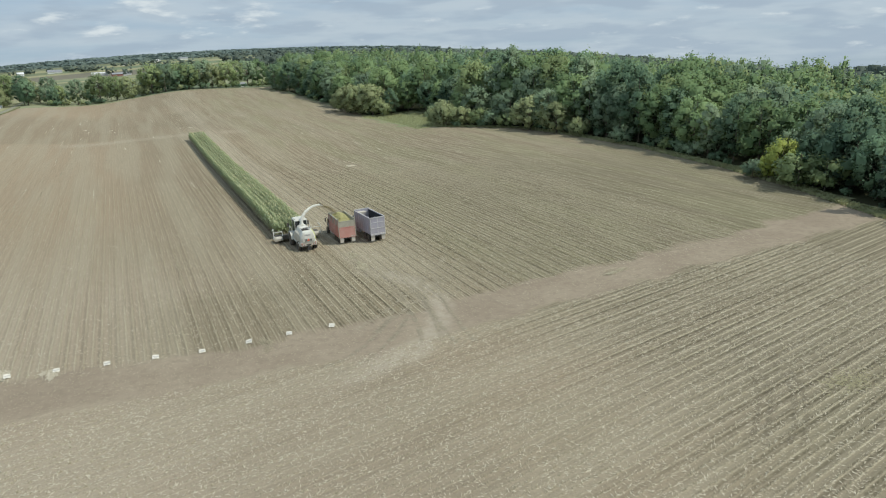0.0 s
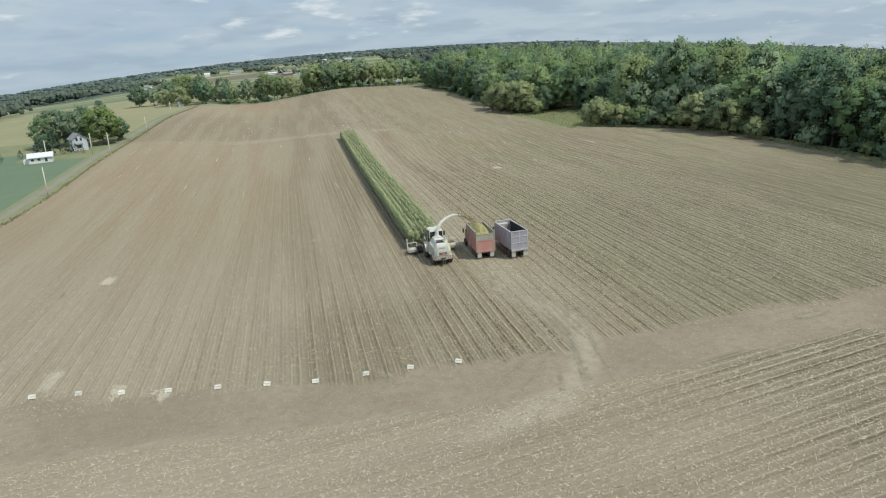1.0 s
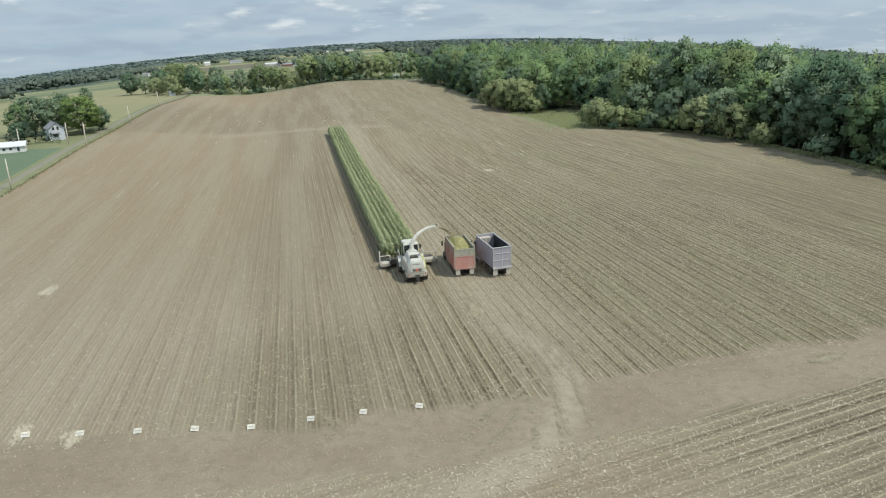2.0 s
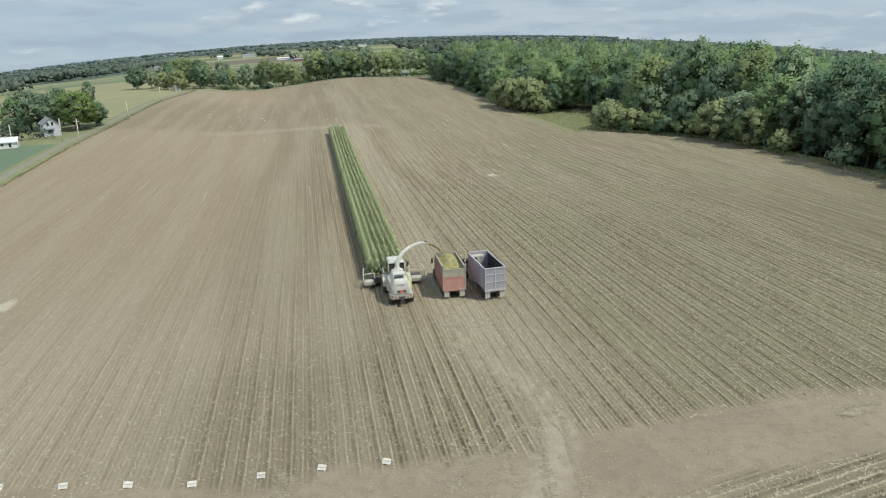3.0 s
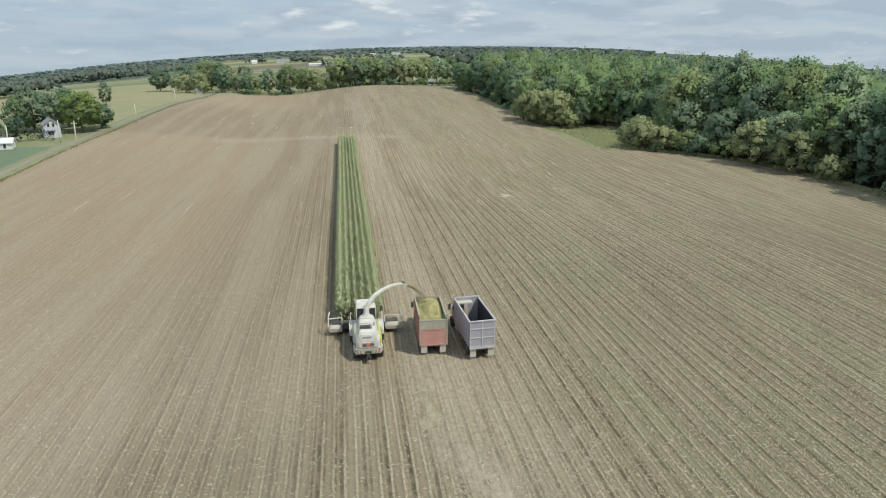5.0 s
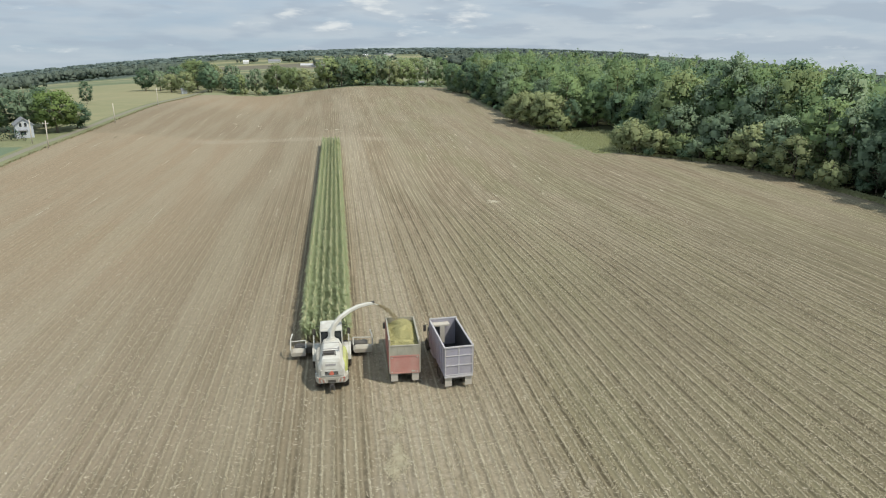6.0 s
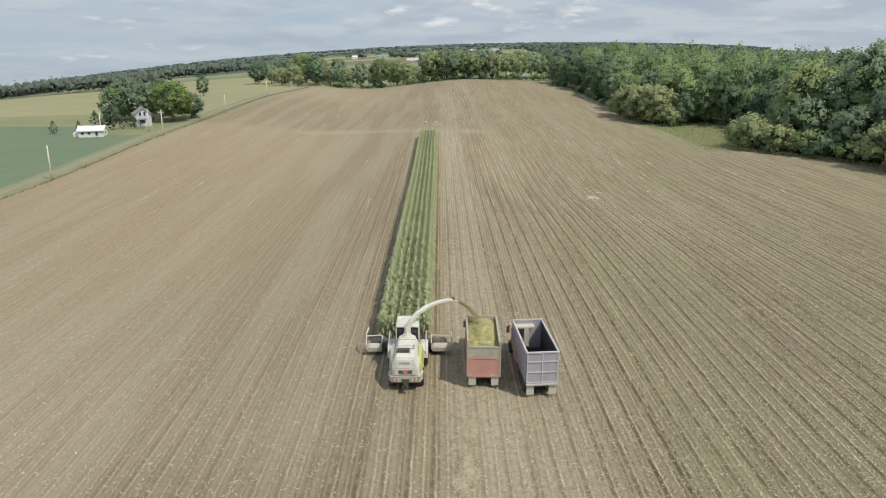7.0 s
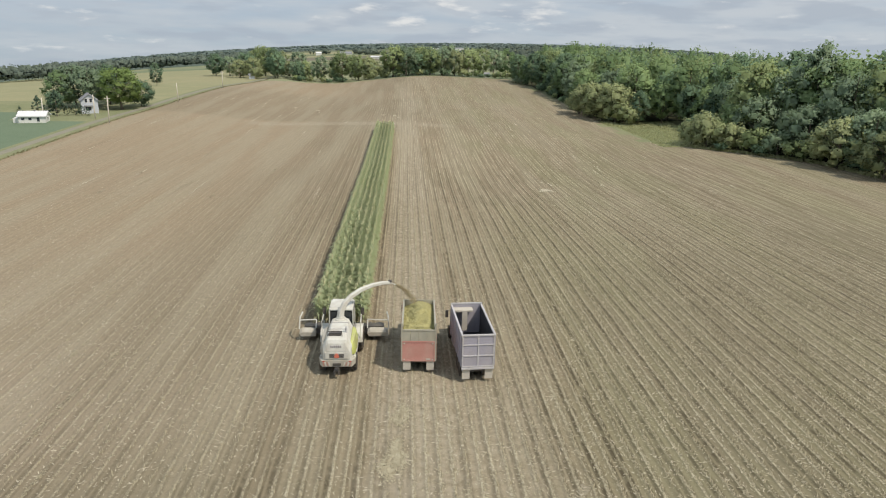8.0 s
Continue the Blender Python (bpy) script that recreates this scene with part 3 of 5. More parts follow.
def plant(key, x, y, size, turn, name, label, category, group="", wide=1.0, lift=0.0):
    ob = thing(name, pose(x, y, height(x, y) + lift, 0, 0, turn), label, category, group)
    ob.scale = (size * wide, size * wide, size)
    for nm, data in zip(("trunk", "crown"), KINDS[key]):
        child = new(nm, data)
        child.parent = ob
    return ob


# trees of about 15 m; shrubs of about 4 m
tree_kind("oak", LEAF[0], 1, 15, 5.0, 0.6, 1980, 0.32, clumps=26, size=0.38)
tree_kind("maple", LEAF[0], 2, 16, 4.4, 0.5, 1910, 0.30, "egg", clumps=26, size=0.38)
tree_kind("ash", LEAF[1], 3, 17, 4.4, 0.5, 1910, 0.30, "egg", clumps=28, size=0.38)
tree_kind("elm", LEAF[1], 4, 14, 4.8, 0.3, 1910, 0.31, clumps=26, size=0.38)
tree_kind("willow", LEAF[2], 5, 13, 4.8, 0.2, 1980, 0.28, "egg", clumps=28, size=0.35)
tree_kind("aspen", LEAF[2], 6, 16, 3.5, 0.4, 1720, 0.27, "egg", clumps=26, size=0.40)
tree_kind("hickory", LEAF[3], 7, 15, 4.4, 0.4, 1910, 0.30, clumps=26, size=0.38)
tree_kind("spruce", LEAF[5], 8, 14, 3.0, 0.3, 1190, 0.25, "cone", 0.2, 0, 30, 0.32)
tree_kind("yellow_maple", LEAF[4], 9, 10, 4.0, 0.4, 1580, 0.25, clumps=22, size=0.36)
tree_kind("linden", LEAF[10], 13, 15, 5.0, 0.9, 2900, 0.28, "round", 0.3, 6, 36, 0.30)
tree_kind("bush", LEAF[2], 10, 4.2, 2.2, 0.05, 610, 0.21, "round", 0.07, 3, 10, 0.45)
tree_kind("olive_bush", LEAF[3], 11, 4.6, 2.4, 0.05, 610, 0.22, "round", 0.07, 3, 10, 0.45)
tree_kind("dark_bush", LEAF[1], 12, 3.6, 2.2, 0.05, 550, 0.21, "round", 0.07, 3, 10, 0.45)
# open-grown trees of the hedgerow, with bare trunks below
tree_kind("field_oak", LEAF[3], 14, 12, 5.4, 1.9, 1450, 0.32, "round", 0.30, 7, 24, 0.31)
tree_kind("field_ash", LEAF[2], 15, 12, 4.2, 1.3, 1390, 0.28, "round", 0.26, 6, 22, 0.32)
tree_kind("thorn", LEAF[7], 16, 9, 3.8, 0.1, 1580, 0.25, "egg", 0.2, 6, 24, 0.34)
tree_kind("light_bush", LEAF[7], 17, 4.8, 2.5, 0.05, 840, 0.21, "round", 0.07, 3, 14, 0.40)
LABELS = {
    "field_oak": "spreading olive green tree in the far hedgerow", "field_ash": "feathery grey-green tree in the far hedgerow",
    "thorn": "broad light olive tree in the far hedgerow", "light_bush": "pale olive shrub at the wood's edge",
    "linden": "large spreading light green tree",
    "oak": "broad green deciduous tree with a rounded crown", "maple": "tall green deciduous tree with a full crown",
    "ash": "tall dark green deciduous tree", "elm": "dark green deciduous tree with low branches",
    "willow": "grey-green willow-like tree with foliage to the ground", "aspen": "slim grey-green deciduous tree",
    "hickory": "olive green deciduous tree with an uneven crown", "spruce": "dark green conical spruce tree",
    "yellow_maple": "bright yellow-green young tree at the wood's edge", "bush": "grey-green shrub at the wood's edge",
    "olive_bush": "olive green shrub at the wood's edge", "dark_bush": "dark green shrub at the wood's edge",
}
rng = np.random.default_rng(20)


def put(key, x, y, size=1.0, wide=1.0, group="trees of the wood", label=""):
    bushy = "bush" in key
    return plant(key, x, y, size, rng.uniform(0, 360), "shrub" if bushy else "tree", label or LABELS[key],
                 "shrub" if bushy else "tree", group, wide)


# the wood: two ranks of single trees along its edge, shrubs before them
y = -62.0
while y < 345:
    x = edge_x(y)
    key = ("oak", "maple", "ash", "elm", "hickory", "aspen", "willow")[rng.integers(7)]
    if 10 > y > -45 and rng.random() < 0.5:
        key = "elm"
    low = (0.90 if y < 30 else 1.06) + 0.26 * math.exp(-((y - 108) / 17) ** 2)
    if y < 300:
        put(key, x + (9 if 98 < y < 130 else 4) + rng.uniform(0, 3), y, low * (rng.uniform(0.85, 1.25) if 8 < y < 92 else rng.uniform(0.60, 1.1)), rng.uniform(1.0, 1.2))
        put(("oak", "maple", "ash", "hickory", "willow", "aspen")[rng.integers(6)], x + (14 if 98 < y < 130 else 10) + rng.uniform(0, 4), y + 2, low * rng.uniform(0.85, 1.32), rng.uniform(1.0, 1.25))
        put(("oak", "maple", "ash", "elm", "hickory")[rng.integers(5)], x + 18 + rng.uniform(0, 5), y + rng.uniform(-2, 2), low * rng.uniform(0.95, 1.4), rng.uniform(1.0, 1.25))
    else:
        put(key, x + 4, y, rng.uniform(0.8, 1.0), 1.1)
    for _ in range(rng.integers(0, 4)):
        if not (126 < y < 176):
            put(("bush", "dark_bush", "olive_bush", "dark_bush")[rng.integers(4)], x + rng.uniform(1.0, 4.5), y + rng.uniform(-3, 3), rng.uniform(0.35, 1.15), rng.uniform(0.9, 1.4), "shrubs along the wood")
    y += rng.uniform(5.6, 9.2)
# big shrubs at the corner and the clearing
for key, x, y, size in (("light_bush", 76, 127, 1.5), ("light_bush", 78, 122.5, 1.7), ("light_bush", 81.5, 117, 1.5), ("olive_bush", 85.5, 112, 1.45), ("light_bush", 80, 128, 1.9),
                        ("bush", 88, 107, 1.5), ("light_bush", 84, 130, 1.7), ("thorn", 69, 191, 1.5), ("thorn", 73, 187, 1.55), ("light_bush", 76, 182, 1.6), ("thorn", 66, 198, 1.45), ("thorn", 64.5, 205, 1.1),
                        ("bush", 89, 150, 1.6), ("dark_bush", 91, 160, 1.5), ("light_bush", 90, 141, 1.5), ("light_bush", 93, 100, 1.3), ("light_bush", 96, 70, 1.2), ("bush", 97, 52, 1.2),
                        ("thorn", 93, 92, 1.25), ("thorn", 95, 80, 1.1), ("willow", 93, 104, 1.0), ("willow", 97, 88, 1.05)):
    put(key, x, y, size, 1.15, "shrubs along the wood")
put("yellow_maple", 89.6, -3.5, 0.86, 1.0)
put("yellow_maple", 89.2, -1.0, 0.52, 1.0)
put("olive_bush", 88.6, -6.5, 1.0, 1.2, "shrubs along the wood")
put("bush", 88.4, 2.0, 0.9, 1.2, "shrubs along the wood")
put("olive_bush", 87.2, -9.0, 1.5, 1.2, "shrubs along the wood")
for key, x, y, size in (("willow", 101, 103, 1.55), ("hickory", 106, 97, 1.6), ("maple", 103, 112, 1.55), ("oak", 110, 106, 1.62), ("ash", 112, 90, 1.42), ("aspen", 108, 84, 1.45)):
    put(key, x, y, size, 1.05, label="tall tree standing out above the wood")
put("spruce", 84, -28, 1.0, 1.0)
put("olive_bush", 89.0, -13, 1.5, 1.1, "shrubs along the wood")

# farmstead trees
put("linden", -81.5, 158, 0.84, 1.55, "farmstead trees", "large spreading green tree beside the grey house")
put("willow", -97, 163, 1.0, 1.4, "farmstead trees", "large dark tree behind the grey house")
put("elm", -97.5, 152, 0.42, 1.2, "farmstead trees")
put("willow", -92, 161, 0.95, 1.3, "farmstead trees", "large grey-green tree behind the grey house")
put("maple", -99, 158, 0.7, 1.3, "farmstead trees")
put("elm", -79, 166, 0.6, 1.5, "farmstead trees")
put("elm", -90, 170, 0.9, 1.2, "farmstead trees")
for x, y, s in ((-91.5, 141, 0.5), (-87.6, 143, 0.28), (-89.3, 142, 0.20), (-85.6, 142.5, 0.22), (-103.6, 133, 0.26), (-100, 139, 0.20), (-83.5, 141.5, 0.16), (-94, 137, 0.42)):
    put("spruce", x, y, s, 1.35, "farmstead trees", "small dark green conifer near the farmhouse")
put("ash", -107, 254, 0.58, 1.1, "field trees", "lone dark tree standing in a ripening field")
# the clump where the road leaves the field, and the hedgerow at the field's far end
for key, x, y, s, q in (("elm", -116, 372, 0.72, 1.3), ("field_ash", -106, 365, 0.75, 1.2), ("elm", -98, 372, 0.75, 1.3), ("thorn", -95, 345, 0.85, 1.2),
                        ("thorn", -87, 342, 0.95, 1.2), ("hickory", -84, 360, 0.85, 1.2), ("ash", -72.8, 332, 0.72, 1.2), ("thorn", -72.8, 350, 1.2, 1.0),
                        ("field_oak", -91, 385, 1.05, 1.2), ("light_bush", -82, 328, 1.0, 1.4), ("elm", -58, 322, 0.55, 0.95), ("field_ash", -61, 338, 0.95, 1.0),
                        ("field_oak", -36, 327, 1.0, 1.0), ("field_ash", -47, 325, 0.9, 0.9), ("thorn", -22, 331, 1.05, 1.0), ("light_bush", -14, 333, 1.1, 1.1), ("field_oak", -9, 334, 1.05, 1.05),
                        ("field_ash", -2, 335, 1.05, 1.3), ("elm", 5, 337, 0.72, 1.2), ("field_oak", 11, 339, 1.05, 1.1), ("field_ash", 18, 342, 1.1, 1.2), ("thorn", 25, 343, 1.35, 1.0),
                        ("field_oak", 33, 348, 1.1, 1.1), ("hickory", 41, 360, 0.95, 1.2), ("field_ash", 50, 372, 1.2, 1.2), ("oak", 58, 380, 0.95, 1.2),
                        ("field_oak", 5, 352, 1.1, 1.2), ("field_ash", 22, 358, 1.25, 1.2)):
    put(key, x, y, s * (1.35 if x < 0 else 1.2), q, "hedgerow trees")


# further trees behind the hedgerow, of uneven size
for i in range(20):
    x = -70 + i * 4.4 + rng.uniform(-1.8, 1.8)
    put(("field_ash", "thorn", "elm", "willow", "hickory")[rng.integers(5)], x, far_end(x) + rng.uniform(9, 34), rng.uniform(0.55, 1.1), rng.uniform(0.9, 1.3), "hedgerow trees", "grey-green tree behind the far hedgerow")
# low growth that closes the hedgerow at its foot
for i in range(34):
    x = -60 + i * 3.6 + rng.uniform(-1, 1)
    if rng.random() < (0.8 if x > -14 else 0.6):
        put(("light_bush", "olive_bush", "dark_bush")[rng.integers(3)], x, far_end(x) + 4 + rng.uniform(0, 5), rng.uniform(0.6, 1.2), 1.3, "hedgerow shrubs", "green shrub in the far hedgerow")


def forest(name, label, spots, mat, leaf, per, seed, clumps=9, size=0.42, core=0.50):
    """Far woods, more trees than one could count: crowns in one mesh."""
    r = np.random.default_rng(seed)
    vs, fs, ns, at = [], [], [], 0
    shapes = [crown(r, 15.0, 6.0, 0.6, per, leaf, ("egg", "round")[i % 2], clumps, size, core) for i in range(10)]
    for i, (x, y, top, reach) in enumerate(spots):
        v, f, nrm = shapes[i % 10]
        q = r.uniform(0, 6.28)
        c, s = math.cos(q), math.sin(q)
        wide, tall = reach / 6.0, top / 15.0
        vs.append(np.stack([(v[:, 0] * c - v[:, 1] * s) * wide + x, (v[:, 0] * s + v[:, 1] * c) * wide + y, v[:, 2] * tall + height(x, y)], 1))
        ns.append(np.stack([nrm[:, 0] * c - nrm[:, 1] * s, nrm[:, 0] * s + nrm[:, 1] * c, nrm[:, 2]], 1))
        fs.append(f + at)
        at += len(v)
    return tagged(new(name, leafy_sheet(name, np.concatenate(vs), np.concatenate(fs), np.concatenate(ns), mat)), label, "woods", kind="stuff")


r2 = np.random.default_rng(5)
inner = []
for i in range(900):
    y = r2.uniform(-110, 560)
    x = edge_x(y) + 22 + abs(r2.normal(0, 1)) * 85
    inner.append((x, y, (r2.uniform(12.0, 20.0) + (4.0 if r2.random() < 0.15 else 0)) * (0.86 + 0.14 * ss(70, 130, y) + (0.25 * math.exp(-((y - 108) / 18) ** 2) if x < 125 else 0.0)), r2.uniform(4.6, 7.8)))
for key, mat in enumerate((LEAF[0], LEAF[1], LEAF[2], LEAF[3], LEAF[0])):
    forest("wood_interior", ("dense green deciduous wood", "dark green trees deep in the wood", "grey-green trees within the wood", "olive green trees within the wood", "bright green crowns of the wood")[key],
           inner[key::5], mat, 0.52, 230, 31 + key, 10, 0.42)
deep = []
for i in range(1700):
    q, rr = r2.uniform(-0.05, 1.25), r2.uniform(330, 1750)
    x, y = rr * math.sin(q), rr * math.cos(q) - 50
    if x > edge_x(min(y, 690)) + 60 or y > 700 and q > 0.14:
        deep.append((x, y, r2.uniform(12, 18), r2.uniform(6, 11)))
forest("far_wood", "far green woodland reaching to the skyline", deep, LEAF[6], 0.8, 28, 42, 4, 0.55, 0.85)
ridge = []
for i in range(2500):
    q = r2.uniform(-1.0, 0.42)
    rr = 2170 + r2.normal(0, 45) if i % 2 else r2.uniform(1740, 2150)
    if i % 2 or noise.noise((rr * math.sin(q) * 0.004, rr * math.cos(q) * 0.004, 3.0)) > -0.25:
        ridge.append((rr * math.sin(q), rr * math.cos(q) - 50, r2.uniform(6, 9), r2.uniform(7, 12)))
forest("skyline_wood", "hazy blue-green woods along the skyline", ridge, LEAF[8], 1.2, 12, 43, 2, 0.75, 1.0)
west = []
for i in range(680):
    x = r2.uniform(-620, -215)
    y = 448 + (x + 300) * -0.55 + abs(r2.normal(0, 40))
    west.append((x, y, r2.uniform(9, 13.5), r2.uniform(3.0, 5.0)))
for i in range(90):
    west.append((-330 + r2.normal(0, 32), 850 + r2.normal(0, 12), r2.uniform(12, 17), r2.uniform(4, 6)))
for i in range(420):
    q, rr = r2.uniform(-0.62, -0.25), r2.uniform(950, 1750)
    west.append((rr * math.sin(q), rr * math.cos(q) - 50, r2.uniform(8, 13), r2.uniform(7, 12)))
for cx, cy, cn, sp in ((-112, 1330, 22, 9), (-82, 1250, 24, 10), (-187, 1410, 10, 6), (-158, 1430, 4, 3), (-218, 1425, 3, 3), (-44, 1000, 3, 2), (-22, 880, 3, 2), (-300, 1180, 40, 30),
                       (-255, 1090, 14, 14), (10, 1420, 14, 18), (60, 1250, 16, 22), (30, 1000, 12, 16), (-20, 1500, 10, 20)):
    for i in range(cn):
        west.append((cx + r2.normal(0, sp), cy + r2.normal(0, 8), r2.uniform(10, 15), r2.uniform(4, 6)))
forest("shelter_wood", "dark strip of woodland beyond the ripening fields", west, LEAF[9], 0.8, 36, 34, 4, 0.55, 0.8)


# ---- maize still standing ----
def maize_row(x0, y0, y1, seed):
    """One row of maize plants: stalk, arching leaves, tassel."""
    r = np.random.default_rng(seed)
    m = int((y1 - y0) / 0.17)
    py = np.linspace(y0, y1, m) + r.normal(0, 0.03, m)
    px = x0 - LEAN * py + r.normal(0, 0.08, m)
    pz = np.array([height(a, b) for a, b in zip(px, py)])
    tall = r.normal(2.45, 0.2, m) + 0.25 * np.array([noise.noise((a * 0.8, b * 0.35, seed)) for a, b in zip(px, py)])
    vs, fs, picks, at = [], [], [], 0
    root = np.stack([px, py, pz], 1)
    # stalks: three-sided
    ring = np.array([(math.cos(q), math.sin(q), 0) for q in (0, 2.09, 4.19)])
    low = root[:, None] + ring * 0.016
    high = root[:, None] + ring * 0.008 + np.stack([0 * tall, 0 * tall, tall], 1)[:, None]
    vs.append(np.concatenate([low, high], 1).reshape(-1, 3))
    b = np.arange(m)[:, None] * 6
    for j in range(3):
        fs.append(np.concatenate([b + j, b + (j + 1) % 3, b + 3 + (j + 1) % 3, b + 3 + j], 1))
        picks += [0] * m
    at = 6 * m
    # leaves: two bent segments each
    for lv in range(12):
        q = r.normal(0, 1.1, m) + (math.pi / 2 if lv % 2 else -math.pi / 2)
        out = np.stack([np.cos(q), np.sin(q), 0 * q], 1)
        side = np.stack([-np.sin(q), np.cos(q), 0 * q], 1)
        size = r.uniform(0.46, 0.76, m)[:, None] * (1.0 if lv < 8 else 0.80)
        h = (tall * (0.22 + 0.066 * lv))[:, None]
        up = np.array((0, 0, 1.0))
        p0 = root + up * h
        p1 = p0 + out * size * 0.58 + up * size * (0.42 if lv < 7 else 0.26)
        p2 = p0 + out * size * 1.05 + up * size * r.uniform(-0.25, 0.25, (m, 1))
        wd = 0.075 if lv < 7 else 0.095
        v = np.stack([p0 - side * wd * 0.6, p0 + side * wd * 0.6, p1 + side * wd, p1 - side * wd, p2 + side * 0.012, p2 - side * 0.012], 1)
        vs.append(v.reshape(-1, 3))
        b = at + np.arange(m)[:, None] * 6
        fs += [np.concatenate([b, b + 1, b + 2, b + 3], 1), np.concatenate([b + 3, b + 2, b + 4, b + 5], 1)]
        picks += [0 if lv > 3 else 2] * (2 * m)
        at += 6 * m
    # tassels
    tip = root + np.stack([0 * tall, 0 * tall, tall], 1)
    for lv in range(3):
        q = r.uniform(0, 6.28, m)
        o = np.stack([np.cos(q) * 0.13, np.sin(q) * 0.13, 0 * q + 0.20], 1)
        s2 = np.stack([-np.sin(q), np.cos(q), 0 * q], 1) * 0.026
        v = np.stack([tip - s2, tip + s2, tip + o + s2 * 0.6, tip + o - s2 * 0.6], 1)
        vs.append(v.reshape(-1, 3))
        b = at + np.arange(m)[:, None] * 4
        fs.append(np.concatenate([b, b + 1, b + 2, b + 3], 1))
        picks += [1] * m
        at += 4 * m
    return sheet("maize_row", np.concatenate(vs), np.concatenate(fs), [M_CORN, M_TASSEL, M_DRYLEAF], picks)


for i in range(6):
    ob = new("maize_row", maize_row(-2.55 + ROW * i, 8.4 + 0.25 * random.random(), 134.0 + random.uniform(-0.5, 1.5), 50 + i))
    tagged(ob, "row of tall green standing maize with tassels", "maize", "standing maize rows", "stuff")

# ---- cut stalks and litter on the ground ----
M_STALK = worn("cut_stalks", (0.40, 0.36, 0.255), (0.32, 0.285, 0.195), 3.0, 0.9)
M_STRAW = worn("dry_straw", (0.60, 0.55, 0.43), (0.52, 0.47, 0.36), 2.0, 0.9)
M_LITTER = worn("maize_litter", (0.46, 0.42, 0.30), (0.38, 0.34, 0.235), 2.0, 0.9)


def stalks(name, points, label):
    r = np.random.default_rng(len(points))
    p = np.asarray(points)
    m = len(p)
    t = r.uniform(0.10, 0.26, m)[:, None]
    wd = r.uniform(0.025, 0.06, m)[:, None]
    lean = r.normal(0, 0.05, (m, 2))
    q = r.uniform(0, 2.1, m)
    base = [p + np.stack([np.cos(q + a), np.sin(q + a), 0 * q], 1) * wd for a in (0, 2.09, 4.19)]
    top = p + np.concatenate([lean, t], 1)
    v = np.stack(base + [top], 1).reshape(-1, 3)
    b = np.arange(m)[:, None] * 4
    f = np.concatenate([np.concatenate([b + j, b + (j + 1) % 3, b + 3], 1) for j in range(3)])
    return tagged(new(name, sheet(name, v, f, [M_STALK])), label, "stubble", kind="stuff")


def on_ground(x, y):
    return np.stack([x, y, np.array([height(a, b) for a, b in zip(x, y)])], 1)


r3 = np.random.default_rng(8)
pts = []
for i in range(-58, 75):
    m = 500 if i > 4 else 260
    yy = r3.uniform(-26, 58, m)
    xx = i * ROW - LEAN * yy + r3.normal(0, 0.05, m)
    pts.append(on_ground(xx, yy))
pts = np.concatenate(pts)
keep = ~((np.abs(pts[:, 0] + 0.4) < 2.6) & (pts[:, 1] > 8))
stalks("maize_stubble", pts[keep], "rows of short cut maize stalks standing in the soil")


def back_edge(x):
    """Where the headland's rows begin, behind the trodden band."""
    return -35.6 + 0.07 * np.abs(x + 3)


pts = []
for i in range(-112, -30):
    xx = r3.uniform(-45, 62, 440)
    yy = i * ROW + 0.19 * xx + r3.normal(0, 0.05, 440)
    ok = (yy < back_edge(xx)) & (yy > -82)
    pts.append(on_ground(xx[ok], yy[ok]))
stalks("headland_stubble", np.concatenate(pts), "cut maize stalks across the headland")


def litter(name, x, y, label, seed, small=0.05, large=0.16, slim=0.22, mat=None):
    r = np.random.default_rng(seed)
    p = on_ground(x, y)
    m = len(p)
    p[:, 2] += r.uniform(0.015, 0.07, m)
    up = np.tile(np.array((0, 0, 1.0)), (m, 1))
    v, f = cards(p, up, r.uniform(small, large, m), r, 0.12, slim, 0.2)
    return tagged(new(name, sheet(name, v, f, [mat or M_LITTER])), label, "litter", kind="stuff")


n1 = 56000
rows = r3.integers(-72, 75, n1)
rows = np.where((rows < 8) & (r3.random(n1) < 0.42), rows + 52, rows)
yy = r3.uniform(-26, 70, n1)
litter("maize_litter", rows * ROW - LEAN * yy - 0.04 + r3.normal(0, 1, n1) * np.where(r3.random(n1) < 0.7, 0.06, 0.22), yy, "pale dry maize leaves and husks scattered along the rows", 61, 0.04, 0.14)
n2 = 88000
xx = r3.uniform(-45, 60, n2)
yy = np.round(r3.uniform(-92, -27, n2) / ROW) * ROW + 0.19 * xx + r3.normal(0, 0.24, n2)
ok = (yy < back_edge(xx)) & (yy > -80)
xx, yy = xx[ok], yy[ok]
litter("headland_litter", xx, yy, "pale dry maize leaves scattered on the headland", 62, 0.05, 0.21, 0.17, M_STRAW)

n4 = 30000
litter("stray_litter", r3.uniform(-52, 58, n4), r3.triangular(-27, -27, 75, n4), "pale bits of stalk strewn between the rows", 64, 0.04, 0.17, 0.2, M_STRAW)
n5 = 16000
litter("husk_litter", r3.uniform(6, 66, n5), r3.triangular(-26, -20, 80, n5), "larger pale husks strewn over the rows", 65, 0.05, 0.16, 0.28)
n3 = 9000
xx = r3.uniform(-45, 60, n3)
litter("soil_litter", xx, -31.5 + 0.04 * np.abs(xx) + r3.normal(0, 3.2, n3), "scattered bits of dry maize on the trodden soil", 63, 0.04, 0.13)

# ---- roadside ----
M_WEED = leafy("verge_weeds", (0.25, 0.24, 0.14), (0.29, 0.27, 0.16), (0.33, 0.29, 0.18), 0.3)
M_MEADOW = leafy("meadow_grass", (0.42, 0.45, 0.25), (0.45, 0.47, 0.27), (0.48, 0.48, 0.28), 0.5)
M_POLE = worn("weathered_pole_wood", (0.60, 0.56, 0.48), (0.68, 0.63, 0.54), 2.0, 0.85)
